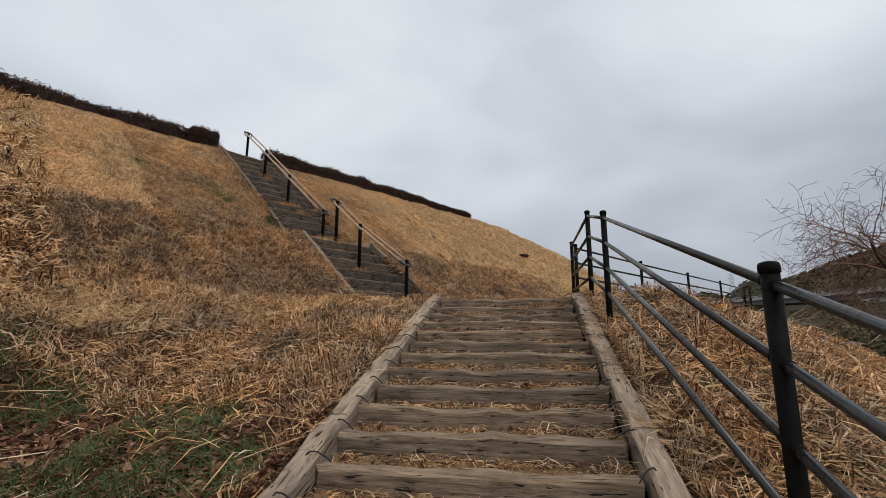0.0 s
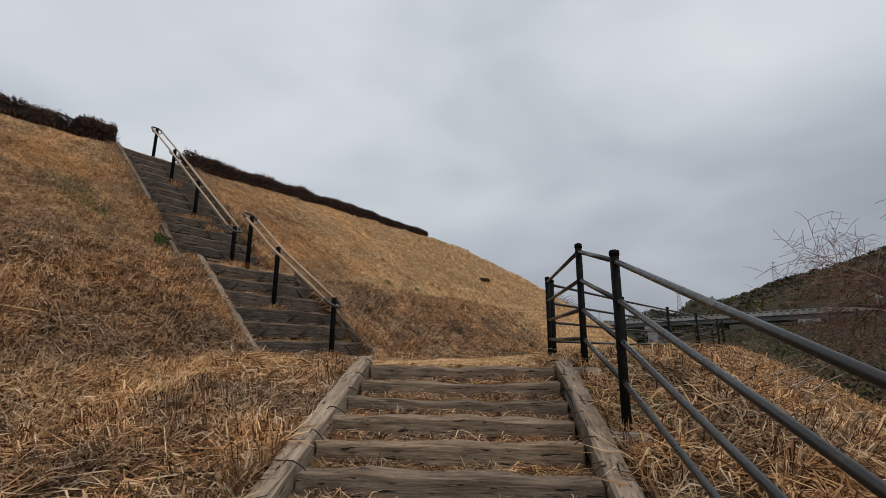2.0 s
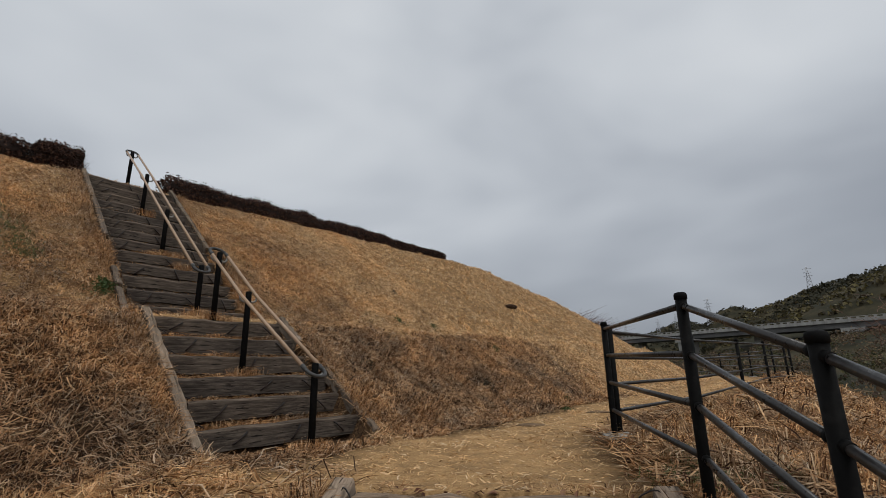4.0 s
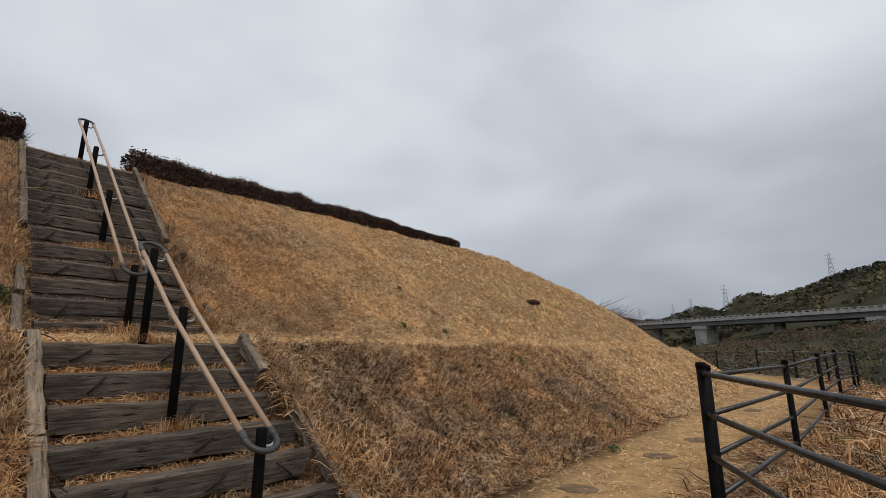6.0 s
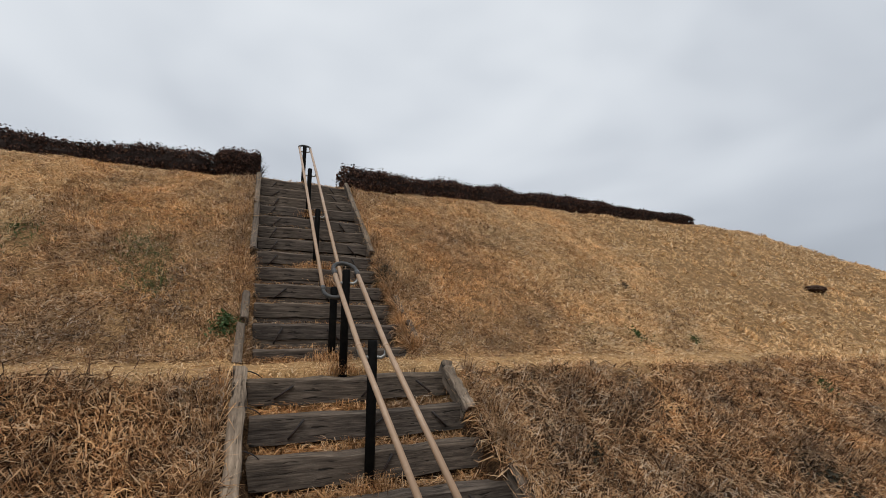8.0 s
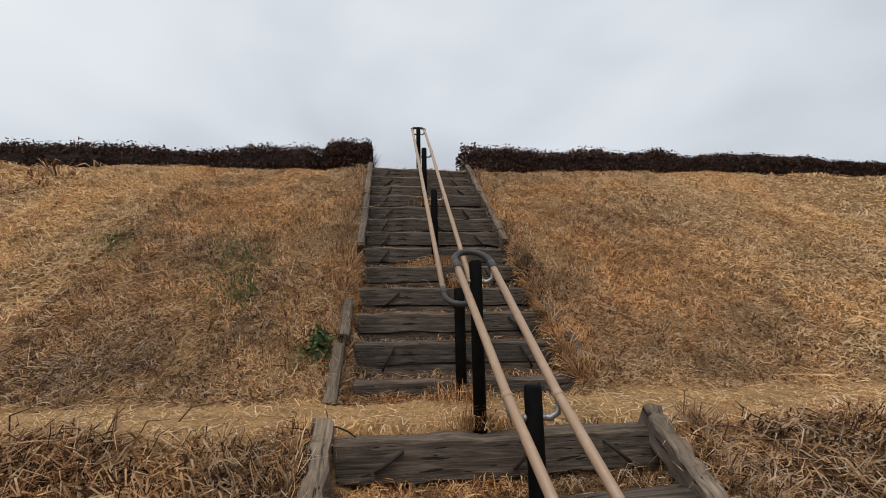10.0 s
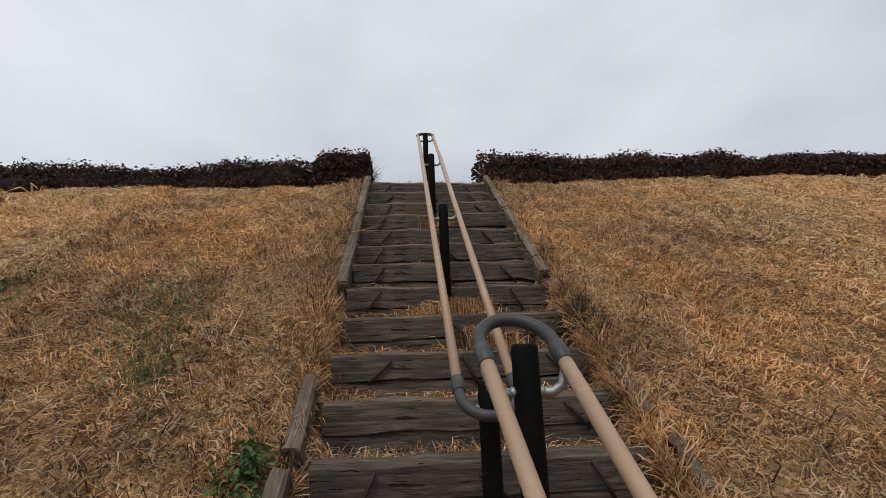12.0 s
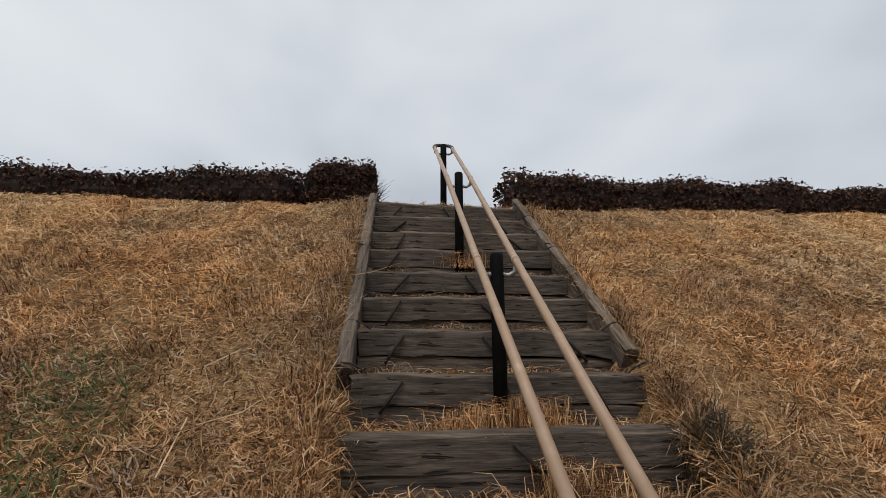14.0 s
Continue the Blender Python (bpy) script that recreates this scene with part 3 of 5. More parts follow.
# ---- fences ----
def fence(label, posts, tops, group=""):
    """Black posts with four dark rails between. posts: (x, y); tops: their height; feet in the ground below."""
    fe = thing("fence", label, "fence", pose(*posts[0], tops[0] - 1.13))
    inv = Vector((-posts[0][0], -posts[0][1], -(tops[0] - 1.13)))
    for (x, y), top in zip(posts, tops):
        po = part("post", tube([(0, 0, -0.5), (0, 0, 1.115)], 0.031, 16), BLACK, fe)
        po.location = Vector((x, y, top - 1.13)) + inv
        part("cap", tube([(0, 0, 1.105), (0, 0, 1.107), (0, 0, 1.13), (0, 0, 1.142), (0, 0, 1.147)], [0.031, 0.0355, 0.0355, 0.032, 0.02], 16), BLACK, po)
    for (x, y), top in zip(posts, tops):
        g = float(land(x, y, False))
        bm = bmesh.new()
        bmesh.ops.create_cone(bm, cap_ends=True, segments=4, radius1=0.175, radius2=0.165, depth=0.5)
        bmesh.ops.bevel(bm, geom=bm.edges[:], offset=0.012, segments=2, affect="EDGES")
        fo = part("footing", bm, CONCRETE, fe, "weathered concrete footing")
        fo.matrix_local = Matrix.Translation(Vector((x, y, g - 0.21)) + inv) @ pose(0, 0, 0, 0, 0, 45)
    for i in range(len(posts) - 1):
        for h in (1.07, 0.80, 0.53, 0.265):
            a = Vector((*posts[i], tops[i] - 1.13 + h)) + inv
            b = Vector((*posts[i + 1], tops[i + 1] - 1.13 + h)) + inv
            part("rail", tube([a, b], 0.0192, 12), DARKRAIL, fe)
            d = (b - a).normalized()
            for c, e in ((a, d), (b, -d)):
                part("clamp", tube([c + e * 0.022, c + e * 0.024, c + e * 0.05, c + e * 0.052], [0.018, 0.0232, 0.0232, 0.018], 10), BLACK, fe)
    return fe


fence("black steel fence with four rails beside the timber steps", [(2.12, 7.97), (2.12, 5.66), (2.14, 4.55), (2.17, 1.33), (2.18, -1.9), (2.14, -5.1)], [2.33, 2.276, 1.97, 0.90, -0.17, -1.24])
fence("black steel fence with four rails along the grassy path", [(2.20, 8.12), (3.81, 10.34), (5.61, 13.03), (7.41, 15.73), (8.98, 17.88), (9.36, 18.35), (10.4, 21.4), (11.1, 24.6), (11.3, 28.0), (10.8, 31.2), (9.6, 34.2)],
      [2.31, 2.31, 2.37, 2.43, 2.42, 2.40, 2.42, 2.45, 2.45, 2.43, 2.4])


# ---- dry grass ----
def blades(name, label, material, x, y, z, length, width, lift, seed, flow=0.6, category="grass", droop=0.75, z_slope=None):
    """Many bent blades as one mesh, rooted at the places given and lying mostly down the slope."""
    rng = np.random.default_rng(seed)
    n = len(x)
    h = 0.06
    if z_slope is None:
        gxx, gyy = (land(x + h, y, False) - land(x - h, y, False)) / (2 * h), (land(x, y + h, False) - land(x, y - h, False)) / (2 * h)
        gxx, gyy = np.clip(gxx, -1.2, 1.2), np.clip(gyy, -1.2, 1.2)
    else:
        gxx, gyy = np.zeros(n), np.zeros(n)
    down = np.arctan2(-gyy, -gxx) + 1.1 * rough_noise(x, y, 0.55, 2, seed + 3) * 2
    spread = rng.uniform(-math.pi, math.pi, n)
    steep = np.clip(np.hypot(gxx, gyy) * 2, 0, 1) * flow
    ang = down * 1.0 + spread * (1 - 0.30 * steep)
    dx, dy = np.cos(ang), np.sin(ang)
    dz = gxx * dx + gyy * dy
    k = np.sqrt(1 + dz * dz)
    T = np.stack([dx / k, dy / k, dz / k], 1)
    N = np.stack([-gxx, -gyy, np.ones(n)], 1)
    N /= np.linalg.norm(N, axis=1)[:, None]
    S = np.cross(T, N)
    L = rng.uniform(*length, n) * (0.75 + 0.5 * np.clip(0.5 + rough_noise(x, y, 0.4, 2, seed + 5), 0, 1))
    th = np.radians(rng.uniform(*lift, n)) * (0.65 + 0.7 * np.clip(0.5 + rough_noise(x, y, 0.3, 2, seed + 9), 0, 1))
    W = rng.uniform(*width, n)
    tw = rng.uniform(-0.9, 0.9, n)
    side = S * np.cos(tw)[:, None] + N * np.sin(tw)[:, None]
    P = np.stack([x, y, z - 0.008], 1)
    bend = S * rng.uniform(-0.65, 0.65, n)[:, None]
    M = P + (T * np.cos(th)[:, None] * 0.52 + N * np.sin(th)[:, None] * 0.66 - bend * 0.18) * L[:, None]
    E = P + (T * np.cos(th)[:, None] + N * np.sin(th)[:, None] * droop + bend) * L[:, None]
    hw = (side * W[:, None]) * 0.5
    V = np.stack([P - hw, P + hw, M + hw * 0.95, M - hw * 0.95, E], 1).reshape(-1, 3).astype(np.float32)
    me = bpy.data.meshes.new(name)
    me.vertices.add(5 * n)
    me.vertices.foreach_set("co", V.reshape(-1))
    base = (np.arange(n) * 5)[:, None]
    me.loops.add(7 * n)
    me.loops.foreach_set("vertex_index", (base + np.array([0, 1, 2, 3, 3, 2, 4])).astype(np.int32).reshape(-1))
    me.polygons.add(2 * n)
    me.polygons.foreach_set("loop_start", (np.arange(n)[:, None] * 7 + np.array([0, 4])).astype(np.int32).reshape(-1))
    me.update(calc_edges=True)
    me.materials.append(material)
    return tagged(new(name, me), label, category, kind="stuff")


def in_stairs(x, y, pad=0.0):
    s, w = sw(x, y)
    a = (x > -0.05 - pad) & (x < 2.05 + pad) & (y < 5.92 + pad)
    b = (w > -1.0 - pad) & (w < np.where(s < -0.78, 0.95, 0.76) + pad) & (s > -1.62 - pad) & (s < 0.05)
    c = (w > np.where(s > 2.0, -0.985, -0.86) - pad) & (w < np.where(s > 2.0, 0.63, 0.60) + pad) & (s > 0.66) & (s < 4.40)
    return a | b | c


def sown(n, lo, hi, seed, keep, along=False, clump=0.35):
    """Places in a box of the plan (or of the mound's axes), thinned out between tufts."""
    rng = np.random.default_rng(seed)
    a, b = rng.uniform(lo[0], hi[0], n * 2), rng.uniform(lo[1], hi[1], n * 2)
    x, y = xy(a, b) if along else (a, b)
    thin = 0.5 + 0.5 * rough_noise(x, y, clump, 3, seed + 50)
    ok = keep(x, y) & (rng.uniform(0, 1, n * 2) < np.clip(thin * 2.2 - 0.35, 0.08, 1)) & ~in_stairs(x, y)
    x, y = x[ok][:n], y[ok][:n]
    return x, y, land(x, y)


climb = lambda x, y: inward(*sw(x, y))
not_worn = lambda x, y: np.random.default_rng(1).uniform(0, 1, len(x)) > worn_at(x, y) * 0.93
LONG = straw_material("red_brown_straw", (0.76, 0.55, 0.33), (0.46, 0.275, 0.14), (0.075, 0.036, 0.02), (0.76, 0.63, 0.44), 1.4)
x, y, z = sown(80000, (-4.2, -1.5), (0.06, 6.6), 11, lambda x, y: (climb(x, y) < -1.75) & not_worn(x, y) & (np.random.default_rng(2).uniform(0, 1, len(x)) > 0.95 * np.clip((3.25 - y + 0.5 * rough_noise(x, y, 0.6, 2, 19)) / 1.0, 0, 1) * np.clip((x + 4.0) / 1.0, 0, 1)))
blades("dry_grass", "long matted brown dry grass beside the timber steps", STRAW_BANK, x, y, z, (0.10, 0.30), (0.005, 0.013), (2, 34), 11)
x, y, z = sown(16000, (-12, -4), (-4.2, 6.0), 12, lambda x, y: climb(x, y) < -1.75)
blades("dry_grass", "long matted brown dry grass on the outer bank", STRAW_BANK, x, y, z, (0.12, 0.30), (0.010, 0.022), (5, 45), 12)
x, y, z = sown(50000, (1.95, -1.0), (6.5, 12.0), 13, lambda x, y: (climb(x, y) < -3.2) & not_worn(x, y) & (x < 4.2 + 0.35 * np.maximum(y - 2, 0)))
blades("dry_grass", "long reddish brown dry grass under the fence", LONG, x, y, z, (0.12, 0.36), (0.005, 0.014), (2, 28), 13)
x, y, z = sown(22000, (4.0, 2.0), (16.0, 24.0), 14, lambda x, y: (climb(x, y) < -3.9) & (climb(x, y) > -11))
blades("dry_grass", "rough brown dry grass on the valley bank", LONG, x, y, z, (0.2, 0.5), (0.012, 0.026), (8, 50), 14)
x, y, z = sown(96000, (-1.95, -4.6), (0.08, 8.6), 15, lambda x, y: not_worn(x, y) & (np.random.default_rng(6).uniform(0, 1, len(x)) < (8.6 - sw(x, y)[1]) / 3.4), True)
BANK_DARK = straw_material("rank_dark_straw", (0.70, 0.495, 0.30), (0.34, 0.19, 0.095), (0.03, 0.016, 0.010), (0.62, 0.52, 0.39), 1.1)
far_side = sw(x, y)[1] > -0.9 + 0.3 * rough_noise(x, y, 0.6, 2, 30)
blades("dry_grass", "thick matted grey brown grass on the lower slope", STRAW_BANK, x[far_side], y[far_side], z[far_side], (0.07, 0.19), (0.004, 0.0105), (4, 46), 15)
near = ~far_side & (np.random.default_rng(31).uniform(0, 1, len(x)) < 0.8)
blades("dry_grass", "dark rank grass matted on the bank beside the short flight", BANK_DARK, x[near], y[near], z[near], (0.08, 0.22), (0.004, 0.010), (4, 50), 29)
x, y, z = sown(24000, (-2.2, -14), (0.05, -4.6), 16, lambda x, y: x < 20, True)
blades("dry_grass", "matted brown grass on the outer lower slope", STRAW_BANK, x, y, z, (0.10, 0.26), (0.010, 0.024), (6, 48), 16)
x, y, z = sown(40000, (-2.1, 5.0), (0.05, 26), 17, lambda x, y: (np.random.default_rng(7).uniform(0, 1, len(x)) < (sw(x, y)[1] - 5.0) / 3.4) & (climb(x, y) < 0.05) & (climb(x, y) > -1.9), True)
blades("dry_grass", "short golden dry grass on the far lower slope", STRAW_GOLD, x, y, z, (0.05, 0.13), (0.009, 0.022), (3, 34), 17)
STRAW_DULL = straw_material("old_grey_brown_straw", (0.66, 0.47, 0.29), (0.36, 0.215, 0.11), (0.06, 0.032, 0.018), (0.64, 0.55, 0.43), 1.3)
dull_at = lambda x, y: 0.5 * np.clip((2.3 - climb(x, y)) / 0.8 + 1.4 * rough_noise(x, y, 0.7, 3, 29), 0, 1) * np.clip((-0.3 - sw(x, y)[1]) / 0.8 + 0.5, 0.15, 1)
x, y, z = sown(136000, (0.62, -3.2), (4.75, 3.8), 18, lambda x, y: np.random.default_rng(4).uniform(0, 1, len(x)) < (3.8 - sw(x, y)[1]) / 1.6, True)
dull = np.random.default_rng(18).uniform(0, 1, len(x)) < dull_at(x, y)
blades("dry_grass", "short golden brown dry grass beside the steep flight", STRAW, x[~dull], y[~dull], z[~dull], (0.035, 0.10), (0.003, 0.0075), (4, 48), 18)
blades("dry_grass", "old grey brown grass matted beside the steep flight", STRAW_DULL, x[dull], y[dull], z[dull], (0.05, 0.13), (0.003, 0.0085), (3, 38), 28)
x, y, z = sown(26000, (0.62, -4.5), (4.75, -3.2), 23, lambda x, y: x < 20, True)
blades("dry_grass", "golden brown dry grass on the mound", STRAW_GOLD, x, y, z, (0.05, 0.13), (0.005, 0.013), (5, 50), 23)
x, y, z = sown(42000, (0.62, 2.2), (4.75, 5.5), 24, lambda x, y: np.random.default_rng(5).uniform(0, 1, len(x)) < (sw(x, y)[1] - 2.2) / 1.6, True)
blades("dry_grass", "golden dry grass on the mound", STRAW_GOLD, x, y, z, (0.05, 0.13), (0.006, 0.015), (4, 42), 24)
x, y, z = sown(26000, (0.6, -14), (4.9, -4.5), 19, lambda x, y: x < 20, True)
blades("dry_grass", "golden brown dry grass on the outer mound", STRAW_GOLD, x, y, z, (0.06, 0.15), (0.009, 0.020), (6, 46), 19)
x, y, z = sown(40000, (3.1, -10.0), (4.75, 5.5), 25, lambda x, y: climb(x, y) > 3.2 + 0.7 * rough_noise(x, y, 0.8, 2, 26), True)
blades("dry_grass", "short pale golden grass below the crest", STRAW_GOLD, x, y, z + 0.012, (0.04, 0.10), (0.004, 0.011), (4, 46), 25)
x, y, z = sown(62000, (0.6, 5.5), (9.0, 25), 20, lambda x, y: (climb(x, y) > 0.6) & (climb(x, y) < 5.2), True)
blades("dry_grass", "golden dry grass round the end of the mound", STRAW_GOLD, x, y, z, (0.05, 0.13), (0.008, 0.020), (3, 34), 20)
x, y, z = sown(60000, (-2.5, 5.2), (9.5, 20), 21, lambda x, y: worn_at(x, y) > 0.25)
blades("trodden_grass", "short trodden straw on the path", STRAW_GOLD, x, y, z, (0.04, 0.11), (0.004, 0.012), (2, 26), 21)
x, y, z = sown(14000, (-2.45, -7.5), (-1.75, -0.9), 27, lambda x, y: climb(x, y) > -2.35 + 0.3 * rough_noise(x, y, 0.7, 2, 28), True)
blades("dry_grass", "golden grass strip along the foot of the slope", STRAW_GOLD, x, y, z + 0.02, (0.07, 0.17), (0.004, 0.010), (10, 60), 27)
x, y, z = sown(26000, (-0.12, -5.0), (0.9, 10), 22, lambda x, y: x < 20, True)
blades("trodden_grass", "short golden straw on the grassy ledge", STRAW_GOLD, x, y, z, (0.03, 0.09), (0.003, 0.007), (3, 36), 22)
# standing tufts between the flattened straw
def tufts(label, material, count, per, lo, hi, seed, keep, along, length, width):
    tx_, ty_, _ = sown(count, lo, hi, seed, keep, along, 0.8)
    rg = np.random.default_rng(seed + 1)
    size = rg.uniform(0.015, 0.05, len(tx_))
    tx_, ty_ = np.repeat(tx_, per) + rg.normal(0, 1, len(tx_) * per) * np.repeat(size, per), np.repeat(ty_, per) + rg.normal(0, 1, len(ty_) * per) * np.repeat(size, per)
    out = ~in_stairs(tx_, ty_)
    tx_, ty_ = tx_[out], ty_[out]
    return blades("grass_tufts", label, material, tx_, ty_, land(tx_, ty_), length, width, (28, 85), seed, 0.0, "grass", 0.30)


tufts("standing brown tufts of dry grass on the lower slope", BANK_DARK, 1500, 16, (-1.9, -4.6), (0.0, 7.0), 61, lambda x, y: not_worn(x, y), True, (0.08, 0.20), (0.004, 0.009))
tufts("standing brown tufts of dry grass beside the steps", STRAW_BANK, 1100, 16, (-4.2, 1.8), (0.0, 6.6), 63, lambda x, y: (climb(x, y) < -1.75) & (y > 2.6) & not_worn(x, y), False, (0.09, 0.24), (0.004, 0.011))
tufts("standing tufts of dry grass on the outer bank", STRAW_BANK, 700, 12, (-2.2, -13), (4.4, -4.6), 65, lambda x, y: x < 20, True, (0.12, 0.28), (0.012, 0.028))
tufts("short standing tufts of dry grass on the mound", STRAW, 1500, 14, (0.7, -4.6), (4.5, 5.5), 67, lambda x, y: x < 20, True, (0.05, 0.12), (0.003, 0.008))
tufts("short standing tufts of dry grass on the far mound", STRAW_GOLD, 900, 10, (-1.7, 5.5), (4.8, 16), 69, lambda x, y: (climb(x, y) > -1.7) & (climb(x, y) < 4.6), True, (0.07, 0.15), (0.012, 0.026))
tufts("standing reddish tufts of dry grass under the fence", LONG, 700, 16, (2.2, 0.5), (6.0, 12.0), 71, lambda x, y: climb(x, y) < -3.9, False, (0.12, 0.32), (0.004, 0.012))
# ragged edges hanging over the side beams and sleeper ends
rng = np.random.default_rng(30)
edge_s = np.concatenate([rng.uniform(-1.5, 0.1, 2400), rng.uniform(0.7, 2.2, 6500), rng.uniform(2.2, 4.3, 2600)])
edge_side = rng.choice([-1, 1], len(edge_s))
edge_w = np.where(edge_side < 0, np.where(edge_s < 0.3, -1.0, np.where(edge_s > 2.1, -0.985, -0.85)) - rng.exponential(0.06, len(edge_s)), np.where(edge_s < 0.3, 0.88, np.where(edge_s > 2.1, 0.64, 0.60)) + rng.exponential(0.05, len(edge_s)))
ex, ey = xy(edge_s, edge_w)
blades("edge_grass", "tufts of straw along the edges of the timber flights", STRAW, ex, ey, land(ex, ey) + 0.01, (0.08, 0.22), (0.003, 0.007), (20, 75), 31, 0.1)
ey = rng.uniform(-1.0, 5.8, 5200)
ex = np.where(rng.uniform(0, 1, 5200) < 0.5, -0.04 - rng.exponential(0.05, 5200), 2.06 + rng.exponential(0.05, 5200))
blades("edge_grass", "tufts of straw along the lower timber steps", STRAW_BANK, ex, ey, land(ex, ey) + 0.01, (0.07, 0.20), (0.003, 0.007), (15, 70), 32, 0.1)

# straw lying on the treads
tx, ty, tz = [], [], []
for i in range(22):
    n = 800 if i < 16 else 200
    u = rng.uniform(-0.82, 0.82, n)
    u = np.sign(u) * np.abs(u / 0.82) ** 0.8 * 0.82
    v = np.abs(rng.normal(0, 0.09, n)).clip(0, 0.20)
    tx.append(1.0 + u), ty.append(5.74 - 0.335 * i + 0.335 - (v - 0.0)), tz.append(np.full(n, 1.148 - 0.108 * i - 0.02))
tx, ty, tz = (np.concatenate(a) for a in (tx, ty, tz))
blades("tread_straw", "loose straw caught on the lower treads", LONG, tx, ty, tz, (0.05, 0.19), (0.003, 0.008), (2, 36), 33, 0, z_slope=0)
ts, tw_, tz = [], [], []
for s0, z0, c in STEPS_MID:
    n = 1300
    ts.append(s0 + (0.15 + rng.uniform(0, 0.13, n) if s0 < -0.01 else 0.12 + rng.uniform(0, 0.5, n))), tw_.append(c + rng.uniform(-0.79, 0.80, n)), tz.append(np.full(n, z0 - 0.02))
for s0, z0 in STEPS_TOP:
    n = 800
    ts.append(s0 + 0.13 + rng.uniform(0, 0.16, n)), tw_.append(-0.145 + rng.uniform(-0.69, 0.69, n)), tz.append(np.full(n, z0 - 0.018))
n = 3000
ts.append(0.70 - np.abs(rng.normal(0, 0.05, n))), tw_.append(rng.uniform(-0.85, 0.75, n)), tz.append(np.full(n, 2.575))
ts, tw_, tz = (np.concatenate(a) for a in (ts, tw_, tz))
ex, ey = xy(ts, tw_)
blades("tread_straw", "loose golden straw on the upper treads", STRAW, ex, ey, tz, (0.05, 0.15), (0.002, 0.006), (3, 50), 34, 0, z_slope=0)
# tufts round the feet of the posts
ts, tw_, tz = [], [], []
for s0, w0, z0 in ((0.145, -0.145, 2.52), (-0.61, -0.08, 1.83), (-1.76, 0.02, 1.2), (2.10, -0.135, 3.60), (2.10, 0.0, 3.6), (2.08, -0.3, 3.6), (1.80, 0.05, 3.38), (3.37, -0.135, 4.6), (0.56, -0.135, 2.58)):
    n = 330
    ts.append(s0 + rng.normal(0, 0.05, n)), tw_.append(w0 + rng.normal(0, 0.09, n)), tz.append(np.full(n, z0))
ts, tw_, tz = (np.concatenate(a) for a in (ts, tw_, tz))
ex, ey = xy(ts, tw_)
blades("post_tufts", "dry tufts of grass at the handrail posts", STRAW, ex, ey, tz, (0.07, 0.2), (0.002, 0.005), (35, 85), 35, 0, z_slope=0)

# green winter grass and long loose stalks
x, y, z = sown(25000, (-3.4, 0.0), (-0.05, 3.4), 40, lambda x, y: (rough_noise(x, y, 0.5, 2, 77) > -0.25 + 0.30 * (y - 1.8)) & (np.hypot((x + 1.5) / 1.8, (y - 1.5) / 1.6) < 0.95 + 0.5 * rough_noise(x, y, 0.7, 2, 76)))
blades("green_grass", "short green winter grass among dead leaves", GREEN, x, y, z + 0.01, (0.06, 0.15), (0.003, 0.008), (15, 60), 40)
x, y, z = sown(7500, (2.2, 1.2), (4.6, 9.0), 41, lambda x, y: (rough_noise(x, y, 0.6, 2, 78) > 0.16) & (climb(x, y) < -3.6))
blades("green_grass", "thin green grass under the fence", GREEN, x, y, z, (0.06, 0.16), (0.003, 0.007), (15, 60), 41)
x, y, z = sown(5200, (0.8, -5), (4.0, 4), 42, lambda x, y: (rough_noise(x, y, 0.7, 2, 79) > 0.38) | (np.hypot((x + 4.98) / 1.3, y - 7.49) < 0.26) | (np.hypot(x + 4.5, y - 7.4) < 0.14), True)
blades("green_grass", "sparse grey green grass on the mound", GREEN, x, y, z, (0.04, 0.11), (0.003, 0.006), (10, 50), 42)
x, y, z = sown(420, (-4.2, 0.0), (0.0, 6.0), 43, lambda x, y: climb(x, y) < 0)
blades("loose_stalks", "long pale dead stalks lying on the bank", LONG, x, y, z + 0.05, (0.35, 0.7), (0.005, 0.009), (0, 16), 43)
x, y, z = sown(420, (2.3, 1.0), (7.0, 13.0), 44, lambda x, y: climb(x, y) < -3.9)
blades("loose_stalks", "long pale dead stalks under the fence", STRAW, x, y, z + 0.06, (0.4, 0.9), (0.005, 0.010), (0, 20), 44)
x, y, z = sown(160, (-1.5, -4), (4.0, 5), 45, lambda x, y: x < 20, True)
blades("loose_stalks", "long pale dead stalks lying on the mound", STRAW, x, y, z + 0.06, (0.3, 0.7), (0.004, 0.007), (0, 12), 45)


# ---- leaves ----
def leaf_cloud(centres, normals, size, seed, aspect=0.6, fold=0.25):
    """Verts and faces of many small folded leaves."""
    rng = np.random.default_rng(seed)
    n = len(centres)
    N = normals + rng.normal(0, 0.55, (n, 3))
    N /= np.linalg.norm(N, axis=1)[:, None]
    A = np.cross(N, rng.normal(0, 1, (n, 3)))
    A /= np.linalg.norm(A, axis=1)[:, None]
    B = np.cross(N, A)
    L = rng.uniform(*size, n)[:, None]
    W = L * aspect * 0.5
    c = centres
    V = np.stack([c - A * L * 0.5, c + B * W + N * W * fold, c + A * L * 0.5, c - B * W + N * W * fold], 1).reshape(-1, 3)
    base = np.arange(n)[:, None] * 4
    F = np.concatenate([base + np.array([0, 1, 2]), base + np.array([0, 2, 3])])
    return V, F


def mesh_np(name, V, F, material):
    me = bpy.data.meshes.new(name)
    me.from_pydata(V.tolist(), [], F.tolist())
    me.materials.append(material)
    return me


